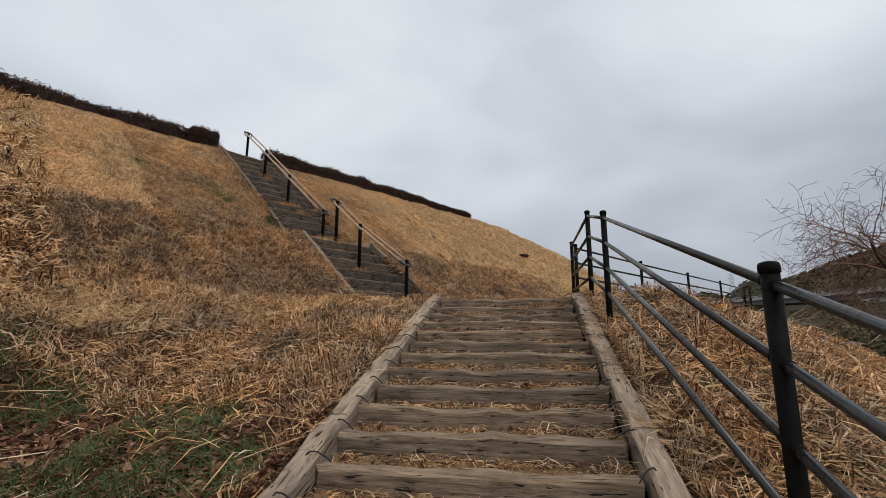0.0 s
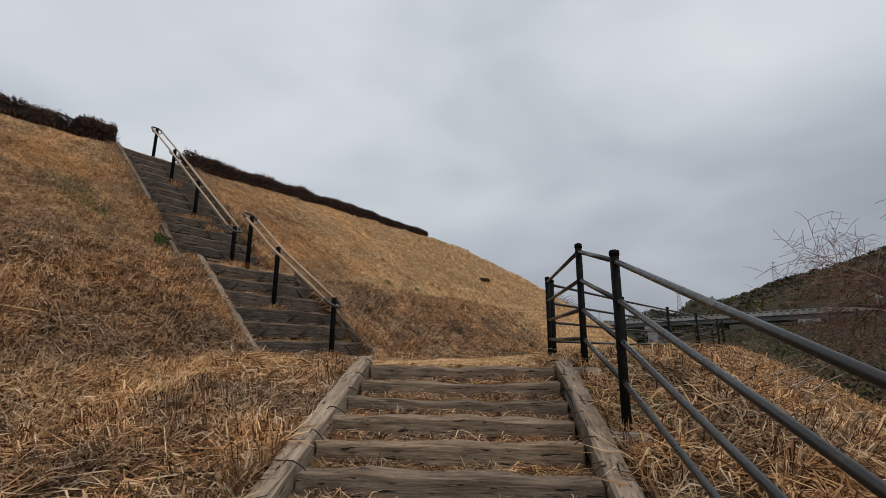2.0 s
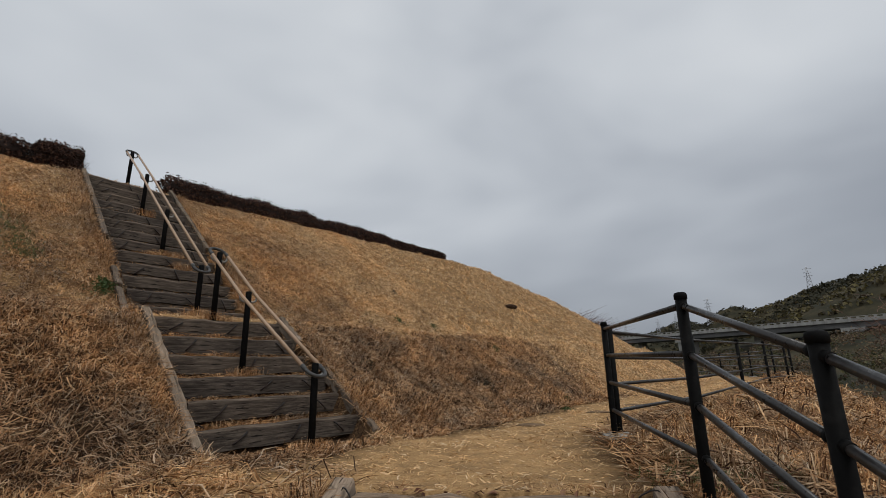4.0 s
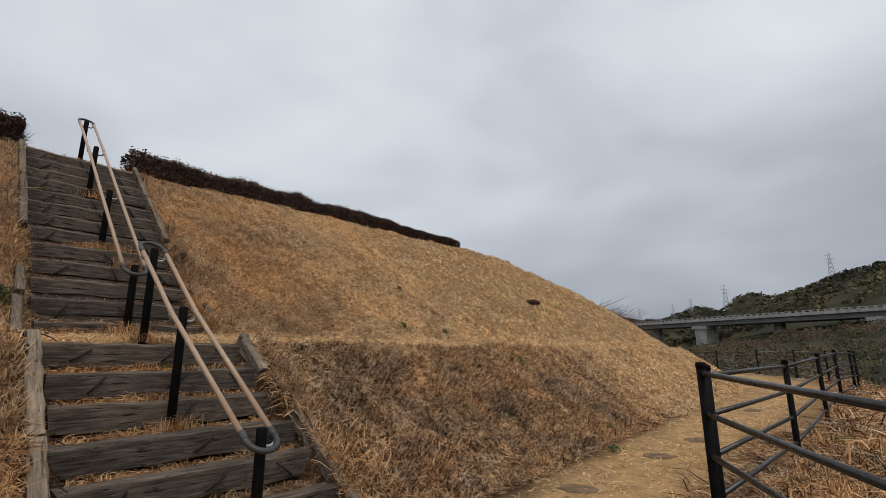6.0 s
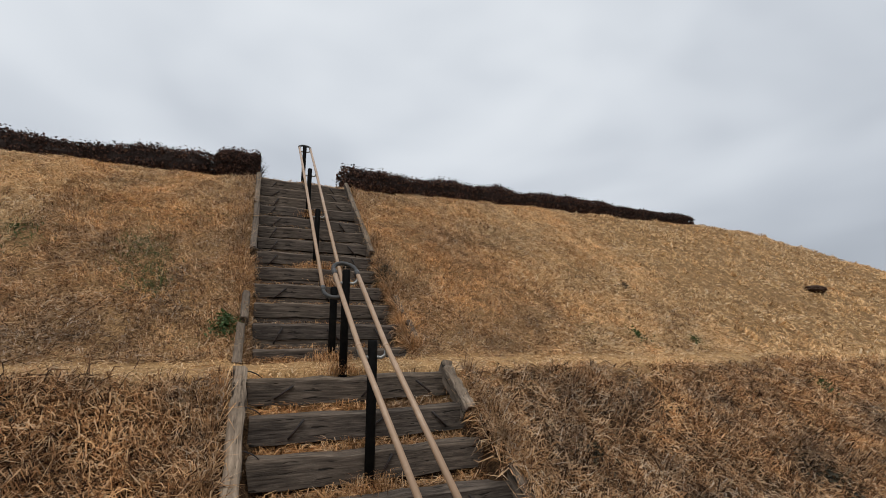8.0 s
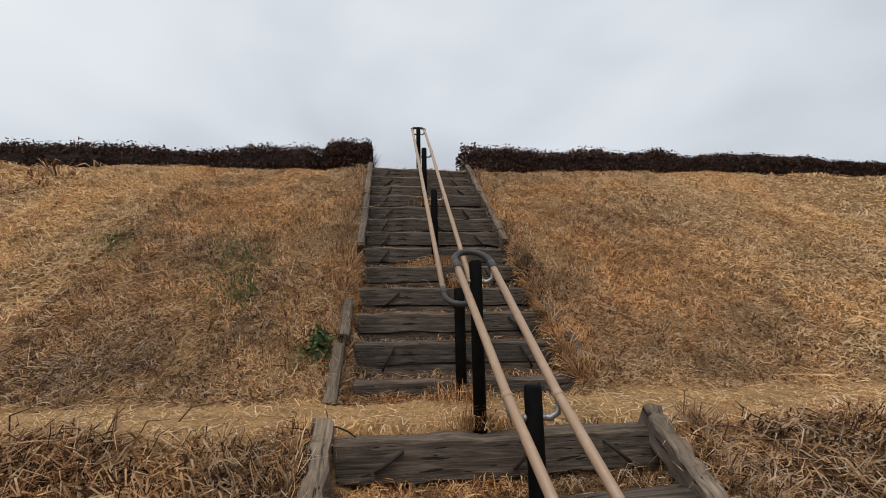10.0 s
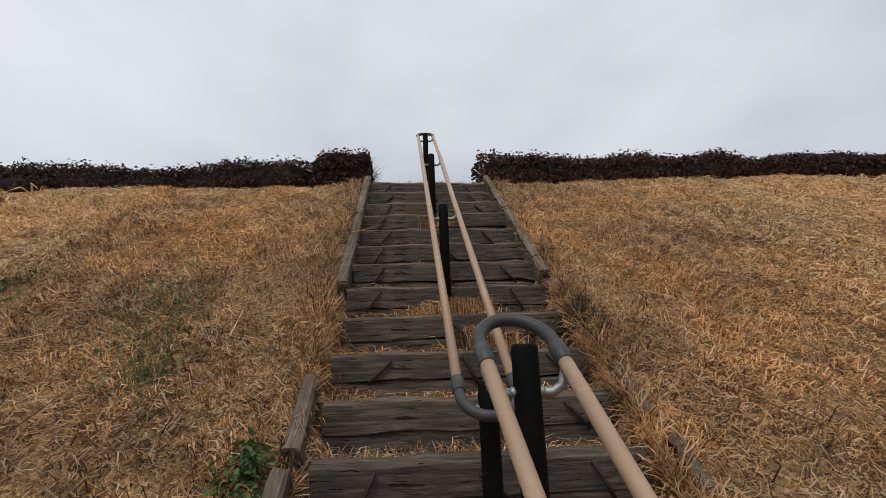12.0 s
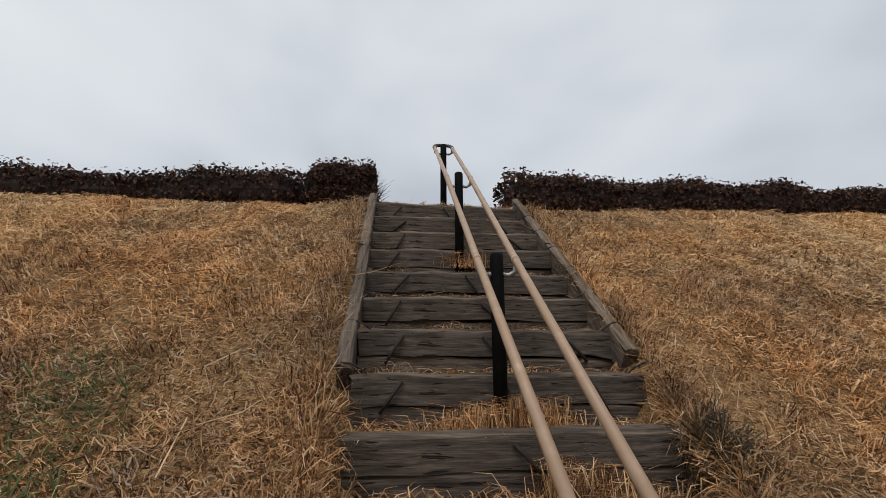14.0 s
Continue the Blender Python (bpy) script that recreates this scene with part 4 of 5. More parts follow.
rng = np.random.default_rng(50)
lx, ly = np.concatenate([rng.uniform(-3.6, 0.0, 2200), rng.normal(-1.2, 1.0, 6500).clip(-4, -0.05)]), np.concatenate([rng.uniform(0.0, 4.2, 2200), rng.normal(1.5, 0.65, 6500)])
rx, ry = rng.uniform(2.1, 5.0, 1100), rng.uniform(0.6, 7.0, 1100)
rows = []
for px, py, size, seed, label in ((lx, ly, (0.03, 0.085), 51, "curled brown dead leaves strewn over the bank"), (rx, ry, (0.03, 0.07), 52, "reddish dead leaves under the fence")):
    c = np.stack([px, py, land(px, py) + rng.uniform(0.005, 0.055, len(px))], 1)
    V, F = leaf_cloud(c, np.tile([0.0, 0.0, 1.0], (len(px), 1)), size, seed, 0.55, 0.5)
    tagged(new("leaf_litter", mesh_np("leaf_litter", V, F, LITTER)), label, "leaves", kind="stuff")
n = 320
tx = 1.0 + rng.uniform(-0.8, 0.8, n)
i = rng.integers(0, 14, n)
c = np.stack([tx, 5.74 - 0.335 * i + 0.335 - 0.17 + rng.uniform(-0.05, 0.06, n), 1.148 - 0.108 * i + 0.005 + rng.uniform(0, 0.02, n)], 1)
V, F = leaf_cloud(c, np.tile([0.0, 0.0, 1.0], (n, 1)), (0.03, 0.07), 53, 0.55, 0.5)
tagged(new("leaf_litter", mesh_np("leaf_litter", V, F, LITTER)), "dead leaves lying on the timber treads", "leaves", kind="stuff")


def hedge(name, label, w0, w1, s0, height, width, seed, n, taper=0.25, fall=0.0):
    """A low clipped hedge along the crest: bare stems, a dim thicket of twigs, and a skin of small leaves."""
    rng = np.random.default_rng(seed)
    span = abs(w1 - w0)
    he = thing(name, label, "hedge")
    hump = lambda v: (0.94 + 0.30 * rough_noise(v, np.asarray(v) * 0 + seed, 0.55, 3, seed)) * (1 + fall * (0.45 - (np.asarray(v) - w0) / (w1 - w0)))
    u = rng.uniform(0, 1, n)
    w = w0 + (w1 - w0) * u
    a = rng.uniform(0, math.tau, n)
    ends = np.clip(np.minimum(u, 1 - u) * span / taper, 0, 1) ** 0.5
    swell = hump(w)
    box = lambda q, p: np.sign(q) * np.abs(q) ** p
    rad = np.where(rng.uniform(0, 1, n) < 0.10, rng.uniform(1.0, 1.28, n), rng.uniform(0.80, 1.05, n)) * (0.75 + 0.25 * ends)
    cs, cz = box(np.cos(a), 0.55) * width / 2 * rad * swell, (box(np.sin(a), 0.55) * 0.5 * rad + 0.52) * height * swell
    s = s0 + cs
    px, py = xy(s, w)
    c = np.stack([px, py, land(px, py, False) + np.maximum(cz, 0.05)], 1)
    nrm = np.stack([UX * np.cos(a), UY * np.cos(a), np.sin(a)], 1)
    V, F = leaf_cloud(c, nrm, (0.025, 0.06), seed + 1, 0.6, 0.3)
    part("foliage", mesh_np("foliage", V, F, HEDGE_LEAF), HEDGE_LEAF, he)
    # twigs: thin slivers inside
    m_ = n // 3
    w = w0 + (w1 - w0) * rng.uniform(0.01, 0.99, m_)
    s = s0 + rng.uniform(-0.40, 0.40, m_) * width
    px, py = xy(s, w)
    z = land(px, py, False)
    b = np.stack([px, py, z + rng.uniform(0.0, 0.5, m_) * height], 1)
    d = rng.normal(0, 0.5, (m_, 3)) + np.array([0, 0, 1.0])
    d /= np.linalg.norm(d, axis=1)[:, None]
    t = b + d * rng.uniform(0.25, 0.60, m_)[:, None] * height * hump(w)[:, None]
    sd = np.cross(d, rng.normal(0, 1, (m_, 3)))
    sd = sd / np.linalg.norm(sd, axis=1)[:, None] * 0.006
    V = np.stack([b - sd, b + sd, t], 1).reshape(-1, 3)
    F = np.arange(m_ * 3).reshape(-1, 3)
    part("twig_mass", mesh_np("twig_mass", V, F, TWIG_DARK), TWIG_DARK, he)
    # dense heart: a solid hull, its dark colour standing for the shade inside
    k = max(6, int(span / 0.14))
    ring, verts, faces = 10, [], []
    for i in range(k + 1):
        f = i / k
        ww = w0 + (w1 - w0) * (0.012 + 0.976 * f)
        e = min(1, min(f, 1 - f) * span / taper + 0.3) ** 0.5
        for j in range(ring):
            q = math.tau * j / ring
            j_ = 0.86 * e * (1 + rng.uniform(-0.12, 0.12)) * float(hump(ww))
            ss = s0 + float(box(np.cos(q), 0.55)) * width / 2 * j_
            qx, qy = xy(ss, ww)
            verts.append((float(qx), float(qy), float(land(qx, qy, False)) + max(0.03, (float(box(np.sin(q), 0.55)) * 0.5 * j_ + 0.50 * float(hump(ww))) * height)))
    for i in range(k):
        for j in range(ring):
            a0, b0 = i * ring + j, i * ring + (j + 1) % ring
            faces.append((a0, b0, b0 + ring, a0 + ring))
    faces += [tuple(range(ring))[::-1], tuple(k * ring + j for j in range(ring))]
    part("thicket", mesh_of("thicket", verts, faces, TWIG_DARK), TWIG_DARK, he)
    return he


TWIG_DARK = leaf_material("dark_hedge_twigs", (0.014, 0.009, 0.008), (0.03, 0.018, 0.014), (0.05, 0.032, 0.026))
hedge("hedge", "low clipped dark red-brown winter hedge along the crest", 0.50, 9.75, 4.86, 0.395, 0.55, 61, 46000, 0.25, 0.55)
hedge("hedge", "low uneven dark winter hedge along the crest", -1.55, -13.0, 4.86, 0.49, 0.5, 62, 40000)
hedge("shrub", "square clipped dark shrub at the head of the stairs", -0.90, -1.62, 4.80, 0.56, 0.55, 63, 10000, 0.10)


def weed(name, label, px, py, size, n, seed, material=None, tall=0.6):
    rng = np.random.default_rng(seed)
    z0 = float(land(px, py))
    we = thing(name, label, "plant", pose(px, py, z0))
    r = np.abs(rng.normal(0, size * 0.5, n))
    a = rng.uniform(0, math.tau, n)
    g = [float(land(px + 0.1, py, False) - land(px - 0.1, py, False)) / 0.2, float(land(px, py + 0.1, False) - land(px, py - 0.1, False)) / 0.2]
    cx, cy = r * np.cos(a), r * np.sin(a)
    c = np.stack([cx, cy, g[0] * cx + g[1] * cy + 0.03 + rng.uniform(0, 1, n) * size * tall * np.exp(-r / size)], 1)
    nrm = np.stack([np.cos(a) * 0.6, np.sin(a) * 0.6, np.ones(n)], 1)
    V, F = leaf_cloud(c, nrm, (size * 0.10, size * 0.30), seed, 0.5, 0.35)
    part("foliage", mesh_np("foliage", V, F, material or WEED), WEED, we)
    for k in range(5):
        q, rr = rng.uniform(0, math.tau), size * rng.uniform(0.2, 0.5)
        part("stem", tube([(0, 0, -0.02), (math.cos(q) * rr * 0.5, math.sin(q) * rr * 0.5, size * 0.3), (math.cos(q) * rr, math.sin(q) * rr, size * tall * 0.6)], [0.004, 0.003, 0.002], 5), material or WEED, we)
    return we


WEED_DARK = leaf_material("dark_winter_weed", (0.022, 0.020, 0.013), (0.045, 0.038, 0.024), (0.085, 0.066, 0.04))
weed("leafy_weed", "bushy green weed beside the lowest sleepers", -3.66, 7.70, 0.21, 340, 71, None, 0.8)
for k, (px, py, size) in enumerate(((-0.99, 11.75, 0.17), (-0.43, 12.42, 0.15), (0.83, 12.22, 0.20), (2.1, 11.8, 0.13), (1.94, 10.7, 0.14), (4.8, 11.25, 0.28), (-5.9, 6.6, 0.13))):
    weed("small_weed", "low green weed in the dry grass", px, py, size, 110, 80 + k, None, 0.4)
for k, (px, py, size) in enumerate(((-0.72, 8.98, 0.20), (0.71, 10.58, 0.24), (-1.4, 12.9, 0.14), (-3.2, 6.1, 0.2))):
    weed("small_weed", "dark withered weed in the matted grass", px, py, size, 120, 90 + k, WEED_DARK, 0.4)
rng = np.random.default_rng(97)
for px, py, spread, n in ((-4.98, 7.49, 0.16, 420), (-4.55, 7.42, 0.08, 160), (-5.9, 6.6, 0.12, 200), (-0.3, 3.9, 0.12, 220), (2.35, 6.2, 0.15, 260), (2.3, 4.9, 0.15, 260)):
    gx_, gy_ = px + rng.normal(0, spread * 1.4, n), py + rng.normal(0, spread, n)
    blades("green_tuft", "patch of dull green grass in the straw", GREEN, gx_, gy_, land(gx_, gy_) + 0.01, (0.05, 0.13), (0.004, 0.009), (15, 65), int(n + 1000 * spread))
# the dark sedge that droops over a sleeper's end
q = np.random.default_rng(99)
ex, ey = xy(1.80 + q.normal(0, 0.05, 420), 0.63 + q.normal(0, 0.05, 420))
blades("sedge", "dark drooping sedge tuft at the sleeper ends", WEED_DARK, ex, ey, land(ex, ey) + 0.02, (0.13, 0.30), (0.003, 0.007), (10, 75), 98, 0, "plant", 0.35)


# ---- flat stones and clods on the path ----
def flat_stone(px, py, a, b, turn, seed):
    rnd = random.Random(seed)
    bm = bmesh.new()
    rings, k = [], 14
    shape = [rnd.uniform(0.8, 1.12) for _ in range(k)]
    for f, h in ((1.0, -0.05), (1.0, 0.006), (0.86, 0.018)):
        rings.append([bm.verts.new((a * f * shape[i] * math.cos(math.tau * i / k), b * f * shape[i] * math.sin(math.tau * i / k), h + rnd.uniform(-0.003, 0.003))) for i in range(k)])
    for r0, r1 in zip(rings, rings[1:]):
        for i in range(k):
            bm.faces.new((r0[i], r0[(i + 1) % k], r1[(i + 1) % k], r1[i]))
    bm.faces.new(rings[-1])
    ob = part("flat_stone", bm, STONE, None)
    ob.matrix_world = pose(px, py, float(land(px, py)) - 0.004, 0, 0, turn)
    return tagged(ob, "flat brown stone sunk in the trodden path", "stone", "stones in the path")


for k, (px, py, a, b, t) in enumerate(((2.39, 10.5, 0.22, 0.15, 20), (3.15, 11.5, 0.24, 0.15, 50), (1.34, 9.1, 0.18, 0.14, 0), (5.2, 14.6, 0.25, 0.16, 60))):
    flat_stone(px, py, a, b, t, 200 + k)


def clod(px, py, r, seed):
    rnd = random.Random(seed)
    bm = bmesh.new()
    bmesh.ops.create_icosphere(bm, subdivisions=3, radius=1)
    for v in bm.verts:
        v.co = Vector((v.co.x * r * 1.5, v.co.y * r, v.co.z * r * 0.55)) * (1 + 0.28 * noise.noise(v.co * 2.3 + Vector((seed, 0, 0))))
    ob = part("earth_clod", bm, DARK_EARTH, None)
    ob.matrix_world = pose(px, py, float(land(px, py)) + r * 0.25, 0, 0, 40)
    return tagged(ob, "clod of dark bare earth in the slope", "earth")


clod(1.20, 17.4, 0.15, 3)


# ---- bare tree over the bank ----
def bare_tree(px, py, seed):
    rnd = random.Random(seed)
    z0 = float(land(px, py)) - 0.15
    tr = thing("bare_tree", "leafless drooping tree with fine reddish brown twigs", "tree", pose(px, py, z0))
    verts, faces, fine_v, fine_f = [], [], [], []

    def limb(p, d, length, r, depth):
        pts, rad = [p.copy()], [r]
        k = 6 if depth < 3 else 3
        for i in range(k):
            sag = 0.05 if depth < 2 else 0.16
            d = (d + Vector((rnd.gauss(0, 0.17), rnd.gauss(0, 0.17), rnd.gauss(0, 0.13) - sag * (i / k) + (0.22 if depth >= 3 and i > 2 else 0)))).normalized()
            p = p + d * length / k
            pts.append(p.copy()), rad.append(r * (1 - 0.72 * (i + 1) / k))
            if depth < 4 and i >= 1 - (depth == 3):
                for _ in range(2 if depth in (1, 2) else rnd.choice((1, 2, 2))):
                    side = d.orthogonal()
                    side.rotate(Matrix.Rotation(rnd.uniform(0, math.tau), 3, d))
                    nd = (d * 0.55 + side * rnd.uniform(0.6, 1.0)).normalized()
                    limb(p, nd, length * rnd.uniform(0.40, 0.56), rad[-1] * 0.62, depth + 1)
        V, F = (verts, faces) if depth < 2 else (fine_v, fine_f)
        sides = 7 if depth < 2 else 3
        bm = tube(pts, [max(q, 0.0034) for q in rad], sides, caps=False)
        base = len(V)
        bm.verts.index_update()
        V.extend(tuple(v.co) for v in bm.verts)
        F.extend(tuple(base + v.index for v in f.verts) for f in bm.faces)
        bm.free()

    trunk = [Vector((0, 0, 0)), Vector((0.05, 0.02, 0.8)), Vector((0.0, 0.08, 1.8)), Vector((-0.1, 0.05, 2.8))]
    part("trunk", tube(trunk, [0.22, 0.17, 0.15, 0.12], 10), BARK, tr)
    for i in range(8):
        a = math.tau * i / 8 + rnd.uniform(-0.25, 0.25)
        limb(trunk[-1] - Vector((0, 0, rnd.uniform(0, 1.3))), Vector((math.cos(a), math.sin(a), rnd.uniform(0.1, 0.7))).normalized(), rnd.uniform(2.1, 2.7), 0.065, 1)
    limb(trunk[-1], Vector((0.2, 0.2, 1)), 1.7, 0.08, 1)
    part("limb_mass", mesh_of("limb_mass", verts, faces, BARK), BARK, tr)
    tagged(part("twig_mass", mesh_of("twig_mass", fine_v, fine_f, TWIG), TWIG, tr), "fine reddish brown twigs", kind="stuff")
    return tr


m = Mat("rough_bark", 0.9, spec=0.15)
m.colour(m.ramp(m.noise(14.0, 5.0, (1, 1, 0.3)), (0.3, (0.035, 0.026, 0.022)), (0.7, (0.10, 0.075, 0.06)))).bump(m.noise(40.0, 4.0, (1, 1, 0.25)), 0.7, 0.02)
BARK = m.m
bare_tree(9.1, 9.4, 17)


# ---- scrub and woods of the valley ----
def clump_cloud(cx, cy, cz, rad, per, leaf, seed):
    """Centres and normals of leaves on many uneven clumps."""
    rng = np.random.default_rng(seed)
    C, N = [], []
    for x, y, z, r in zip(cx, cy, cz, rad):
        k = per
        d = rng.normal(0, 1, (k, 3))
        d /= np.linalg.norm(d, axis=1)[:, None]
        d[:, 2] = np.abs(d[:, 2]) * 1.1 - 0.15
        lob = 1 + 0.30 * np.sin(d[:, 0] * 5 + x) * np.sin(d[:, 1] * 5 + y) + rng.normal(0, 0.10, k)
        C.append(np.array([x, y, z]) + d * (r * lob * rng.uniform(0.55, 1.0, k) ** 0.6)[:, None] * np.array([1, 1, 0.8]))
        N.append(d)
    return np.concatenate(C), np.concatenate(N)


def thicket(name, label, category, xs, ys, rads, per, leaf, seed, material, lift=0.1):
    z = built(xs, ys) + np.array(rads) * lift
    C, N = clump_cloud(xs, ys, z, rads, per, leaf, seed)
    V, F = leaf_cloud(C, N, leaf, seed + 1, 0.7, 0.3)
    return tagged(new(name, mesh_np(name, V, F, material)), label, category, kind="stuff")


SCRUB_BROWN = leaf_material("brown_scrub", (0.05, 0.034, 0.024), (0.10, 0.068, 0.045), (0.16, 0.11, 0.068), (0.23, 0.16, 0.09))
SCRUB_GREEN = leaf_material("olive_scrub", (0.025, 0.028, 0.016), (0.05, 0.052, 0.025), (0.085, 0.08, 0.035), (0.14, 0.12, 0.05))
WOODS_DARK = leaf_material("dark_woods", (0.018, 0.019, 0.012), (0.032, 0.032, 0.019), (0.050, 0.046, 0.026), (0.075, 0.064, 0.036))
WOODS_LIGHT = leaf_material("winter_woods", (0.045, 0.038, 0.024), (0.075, 0.06, 0.034), (0.11, 0.09, 0.04), (0.15, 0.125, 0.045))
rng = np.random.default_rng(300)


def sector(n, a0, a1, r0, r1):
    a, r = np.radians(rng.uniform(a0, a1, n)), np.sqrt(rng.uniform(r0 * r0, r1 * r1, n))
    return r * np.sin(a), r * np.cos(a)


for name, label, n, (r0, r1), size, per, leaf, mat in (
        ("scrub", "grey brown winter scrub on the valley floor", 120, (20, 55), (0.8, 1.7), 330, (0.08, 0.24), SCRUB_BROWN),
        ("scrub", "olive evergreen scrub on the valley floor", 55, (18, 60), (0.8, 1.7), 420, (0.09, 0.22), SCRUB_GREEN),
        ("thicket", "brown bare thickets below the bridge", 400, (55, 200), (1.4, 3.2), 100, (0.24, 0.6), SCRUB_BROWN),
        ("thicket", "dark evergreen trees below the bridge", 300, (60, 210), (1.4, 3.2), 100, (0.24, 0.6), SCRUB_GREEN)):
    x, y = sector(n, 8, 68, r0, r1)
    e = climb(x, y)
    ok = (e < -6.5) & (x - 2.75 > 5)
    x, y = x[ok], y[ok]
    thicket(name, label, "bushes", x, y, rng.uniform(*size, len(x)), per, leaf, 310 + n, mat, 0.25)
for name, label, n, mat, size in (("woodland", "dark evergreen woods on the hillside", 4600, WOODS_DARK, (1.6, 3.4)), ("woodland", "pale brown winter woods on the hillside", 3000, WOODS_LIGHT, (1.3, 2.8))):
    x, y = sector(n, 14, 72, 230, 480)
    patch = rough_noise(x, y, 70, 3, 88)
    ok = (land(x, y) > 4) & ((patch < 0.12) if mat is WOODS_DARK else (patch > -0.10))
    x, y = x[ok], y[ok]
    thicket(name, label, "trees", x, y, rng.uniform(*size, len(x)), 13, (1.2, 2.7), 320 + n, mat, 0.0)
x, y = sector(2400, 4, 34, 700, 1150)
ok = land(x, y) > 12
thicket("woodland", "far hazy blue grey woods", "trees", x[ok], y[ok], rng.uniform(3, 5.5, ok.sum()), 18, (1.8, 3.8), 333, WOODS_DARK, 0.0)

# a rough bush behind the end of the mound
thicket("bush", "bare reddish brown bush behind the end of the mound", "bush", np.array([5.5, 6.3]), np.array([34.5, 34.6]), np.array([1.5, 1.1]), 700, (0.05, 0.13), 340, SCRUB_BROWN, 1.15)
bq = np.random.default_rng(341)
bi = bq.integers(0, 2, 2600)
bx, by = np.array([5.5, 6.3])[bi] + bq.normal(0, 0.35, 2600), np.array([34.5, 34.6])[bi] + bq.normal(0, 0.35, 2600)
blades("bush_twigs", "bare reddish brown twigs of a bush", TWIG, bx, by, built(bx, by), (1.4, 3.2), (0.03, 0.07), (45, 88), 342, 0, "bush", 0.9, z_slope=0)


# ---- road bridge across the valley ----
def box(bm, a, b):
    (x0, y0, z0), (x1, y1, z1) = a, b
    v = [bm.verts.new(p) for p in ((x0, y0, z0), (x1, y0, z0), (x1, y1, z0), (x0, y1, z0), (x0, y0, z1), (x1, y0, z1), (x1, y1, z1), (x0, y1, z1))]
    for f in ((3, 2, 1, 0), (4, 5, 6, 7), (0, 1, 5, 4), (1, 2, 6, 5), (2, 3, 7, 6), (3, 0, 4, 7)):
        bm.faces.new([v[i] for i in f])
    return bm


def bridge():
    # local x runs along the bridge towards the right bank, y away from the path
    ang = math.degrees(math.atan2(-0.797, 0.604))
    br = thing("road_bridge", "long concrete road bridge with pale parapets on piers", "bridge", pose(53, 216, 15.0, 0, 0, ang))
    lo, hi = -130.0, 190.0
    part("deck", box(bmesh.new(), (lo, 0, -1.55), (hi, 9.0, -1.0)), CONCRETE, br)
    part("girder", box(bmesh.new(), (lo, 1.0, -3.1), (hi, 2.2, -1.554)), GIRDER, br, "steel girder, coloured dark for the shade under the deck")
    part("girder", box(bmesh.new(), (lo, 6.6, -3.1), (hi, 7.8, -1.554)), GIRDER, br, "steel girder, coloured dark for the shade under the deck")
    for y in (0.0, 8.7):
        part("kerb_wall", box(bmesh.new(), (lo, y, -0.996), (hi, y + 0.3, -0.55)), CONCRETE, br)
        part("top_rail", box(bmesh.new(), (lo, y + 0.05, -0.12), (hi, y + 0.22, 0.02)), CONCRETE, br)
    me = bpy.data.meshes.new("baluster")
    bm = box(bmesh.new(), (-0.35, 0.06, -0.546), (0.35, 0.2, -0.124))
    bm.to_mesh(me)
    bm.free()
    me.materials.append(CONCRETE)
    for i in range(int((hi - lo) / 2)):
        put("baluster", me, br, pose(lo + 1 + 2.0 * i, 0, 0))
    for x, wide in ((-85, 4.5), (-31, 4.5), (23, 4.5), (77, 4.5), (131, 4.5), (175, 4.5)):
        bm = box(bmesh.new(), (x - wide / 2, 1.2, -26), (x + wide / 2, 7.4, -4.2))
        box(bm, (x - wide / 2 - 0.7, 0.6, -4.196), (x + wide / 2 + 0.7, 8.2, -3.104))
        part("pier", bm, CONCRETE, br)
    # second carriageway behind
    part("rear_deck", box(bmesh.new(), (lo, 13.0, -2.6), (hi, 21.0, -0.9)), GIRDER, br)
    for x in (-99, -49, -8, 43, 99, 150):
        part("rear_pier", box(bmesh.new(), (x - 1.3, 15.5, -26), (x + 1.3, 18.5, -2.604)), CONCRETE, br)
    return br


bridge()


def sign_gantry(px, py, z, turn):
    ga = thing("sign_gantry", "grey road sign gantry on the bridge deck", "gantry", pose(px, py, z, 0, 0, turn))
    for x in (-3.2, 3.2):
        part("leg", tube([(x, 0, 0), (x, 0, 4.4)], 0.18, 8), LATTICE, ga)
    for h in (3.6, 4.4):
        part("crossbar", tube([(-3.3, 0, h), (3.3, 0, h)], 0.14, 8), LATTICE, ga)
    part("sign_board", box(bmesh.new(), (-2.9, -0.35, 2.7), (-0.4, -0.2, 4.3)), LATTICE, ga, "blank back of a road sign")
    return ga


sign_gantry(53 + 0.604 * 96 + 3, 216 - 0.797 * 96 + 2, 14.0, math.degrees(math.atan2(-0.797, 0.604)) + 20)


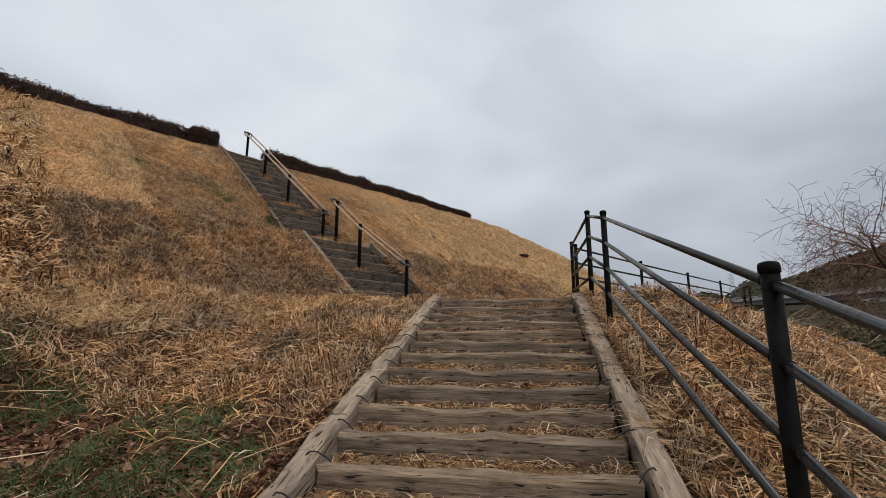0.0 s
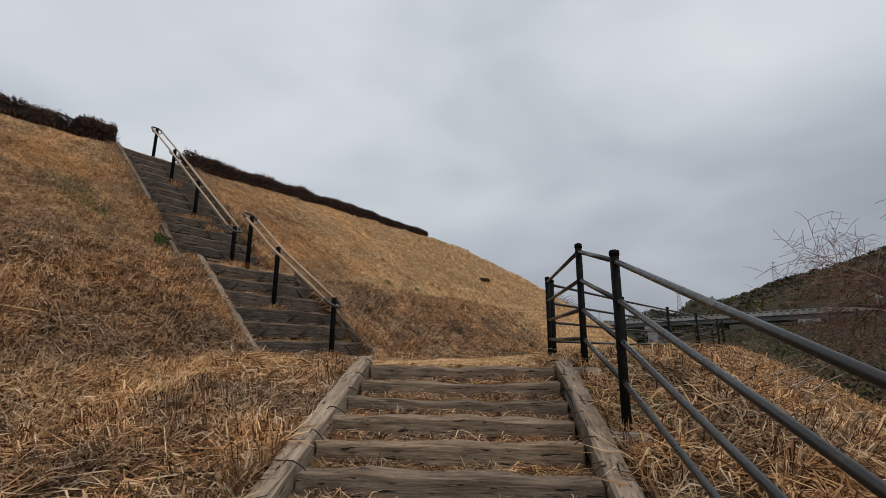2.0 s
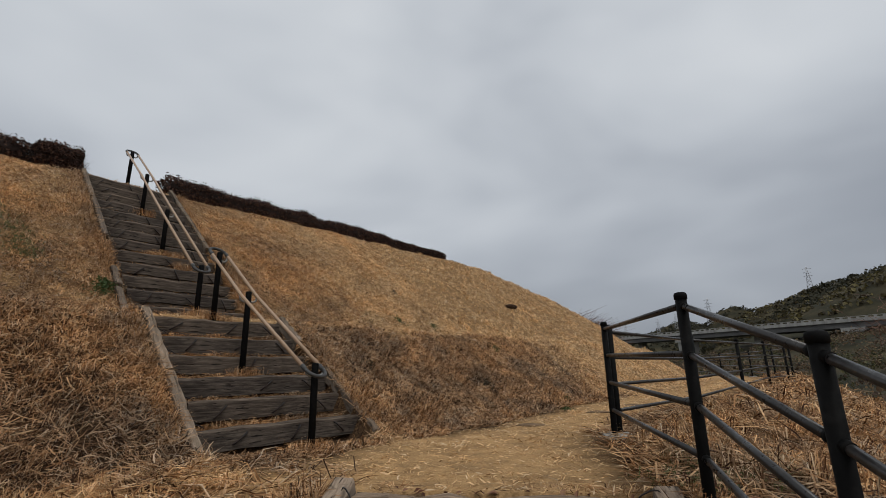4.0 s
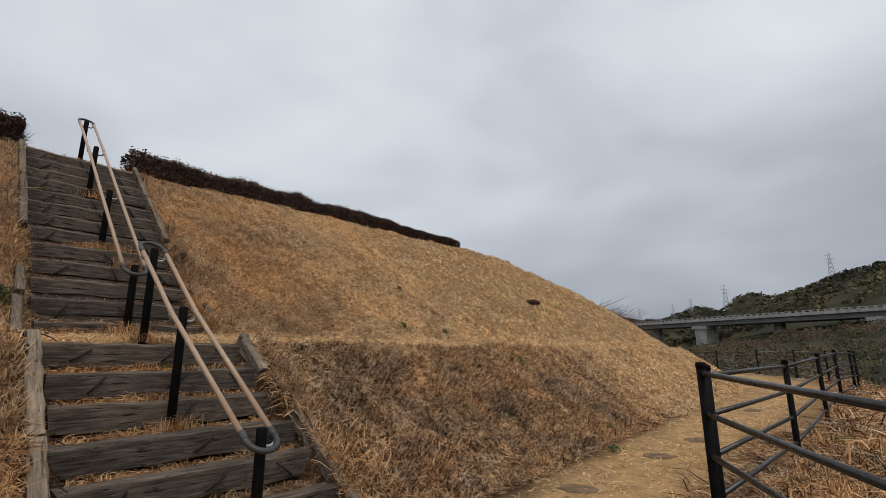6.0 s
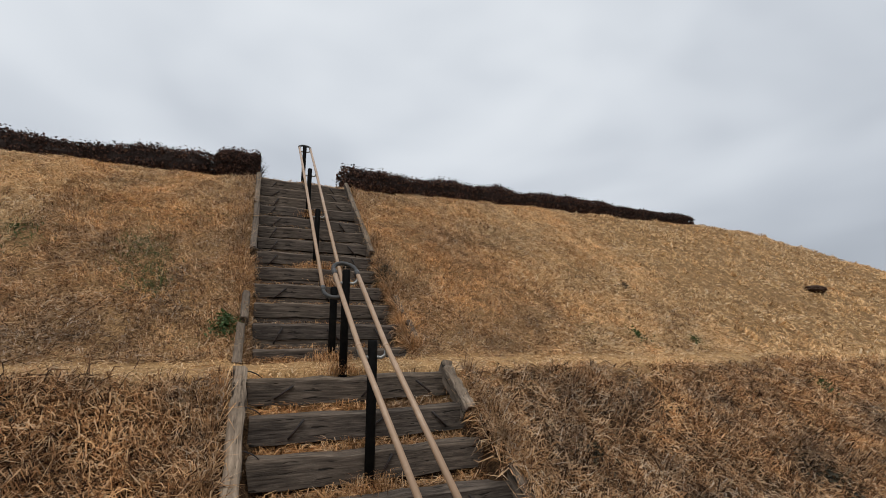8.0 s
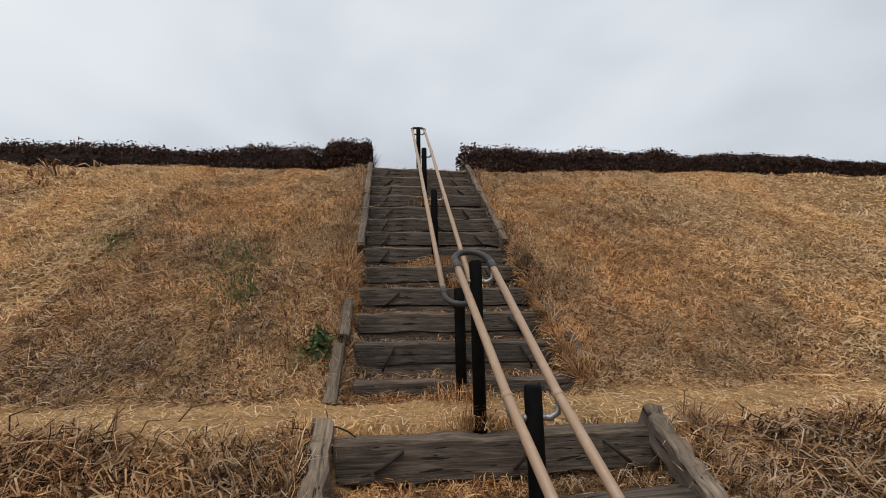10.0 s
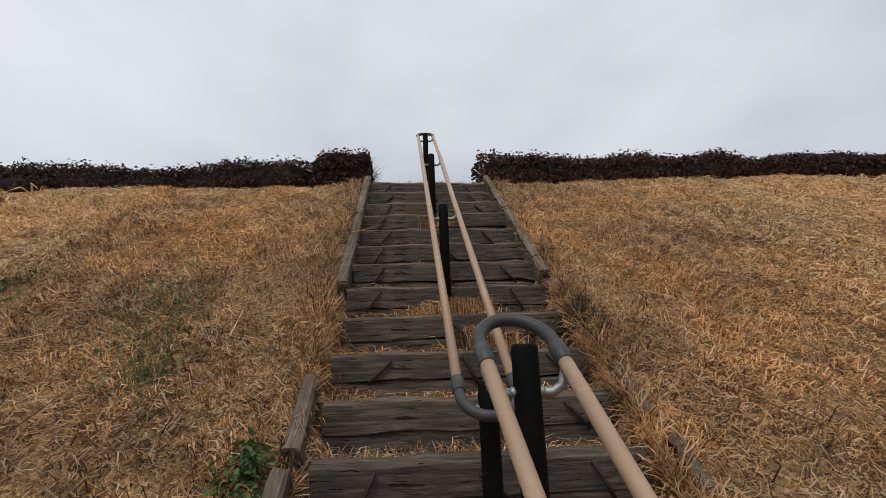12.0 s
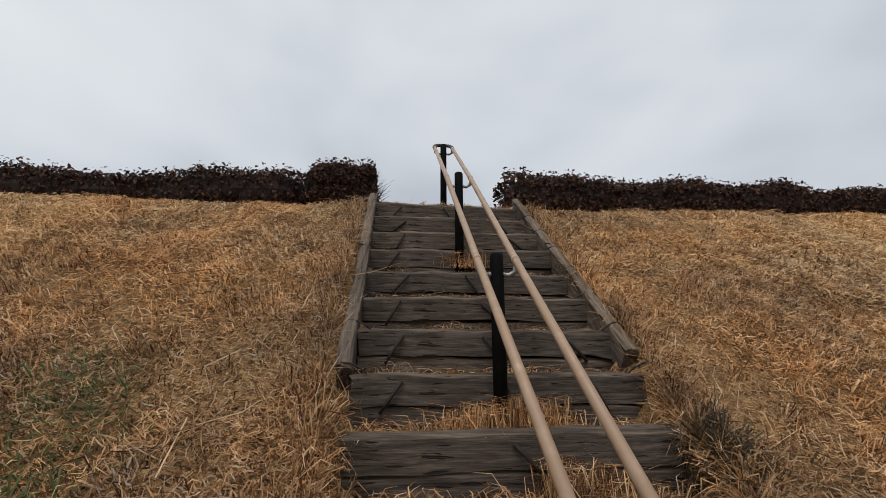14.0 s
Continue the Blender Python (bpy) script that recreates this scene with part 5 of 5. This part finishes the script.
def pylon(az, dist, height, sink=0.0):
    px, py = dist * math.sin(radians(az)), dist * math.cos(radians(az))
    py_ = thing("power_pylon", "tall lattice steel power pylon on the hills", "pylon", pose(px, py, float(built(px, py)[0]) - sink, 0, 0, -az), "power pylons")
    wid = lambda f: height * (0.095 * (1 - f) + 0.014)
    r = height * 0.0055
    for sx in (-1, 1):
        for sy in (-1, 1):
            part("leg", tube([(sx * wid(f), sy * wid(f), height * f) for f in (0, 0.35, 0.7, 1.0)], r * 1.6, 4), LATTICE, py_)
    for k in range(7):
        f0, f1 = k / 7, (k + 1) / 7
        for sy in (-1, 1):
            part("brace", tube([(-wid(f0), sy * wid(f0), height * f0), (wid(f1), sy * wid(f1), height * f1)], r, 4), LATTICE, py_)
            part("brace", tube([(wid(f0), sy * wid(f0), height * f0), (-wid(f1), sy * wid(f1), height * f1)], r, 4), LATTICE, py_)
    for f in (0.66, 0.79, 0.92):
        part("arm", tube([(-height * 0.13, 0, height * f), (0, 0, height * (f + 0.03)), (height * 0.13, 0, height * f)], r * 1.3, 4), LATTICE, py_)
    return py_


for az, d, hgt in ((30.6, 715, 34), (21.7, 930, 46), (25.2, 880, 15), (16.6, 900, 32), (13.2, 900, 26), (18.4, 1000, 30)):
    pylon(az, d, hgt)


# ---- dead branches on the valley bank ----
def dead_branch(px, py, length, turn, seed):
    rnd = random.Random(seed)
    z0 = float(land(px, py))
    db = thing("dead_branch", "pale dead branch lying in the rough grass", "branch", pose(px, py, z0 + 0.10, 0, -14, turn))
    pts, p = [], Vector((0, 0, 0))
    for i in range(7):
        pts.append(p.copy())
        p += Vector((length / 6, rnd.gauss(0, 0.05), rnd.gauss(0, 0.04)))
    part("stem", tube(pts, [0.013 - 0.0015 * i for i in range(7)], 6), BRANCH, db)
    for i in (2, 3, 5):
        d = Vector((0.6, rnd.choice((-1, 1)) * 0.8, 0.5)).normalized() * length * 0.3
        part("side_twig", tube([pts[i], pts[i] + d * 0.5 + Vector((0, 0, 0.02)), pts[i] + d], [0.007, 0.005, 0.003], 5), BRANCH, db)
    return db


m = Mat("dead_branch_wood", 0.85, spec=0.2)
m.colour(m.ramp(m.noise(25.0, 4.0, (0.2, 1, 1)), (0.3, (0.26, 0.20, 0.15)), (0.7, (0.44, 0.37, 0.30))))
BRANCH = m.m
for k, (px, py, n, t) in enumerate(((4.2, 7.0, 1.1, 20), (4.8, 6.6, 0.9, -50), (5.6, 9.2, 1.3, 35), (3.8, 5.2, 0.8, 70), (6.4, 10.8, 1.2, 10))):
    dead_branch(px, py, n, t, 400 + k)
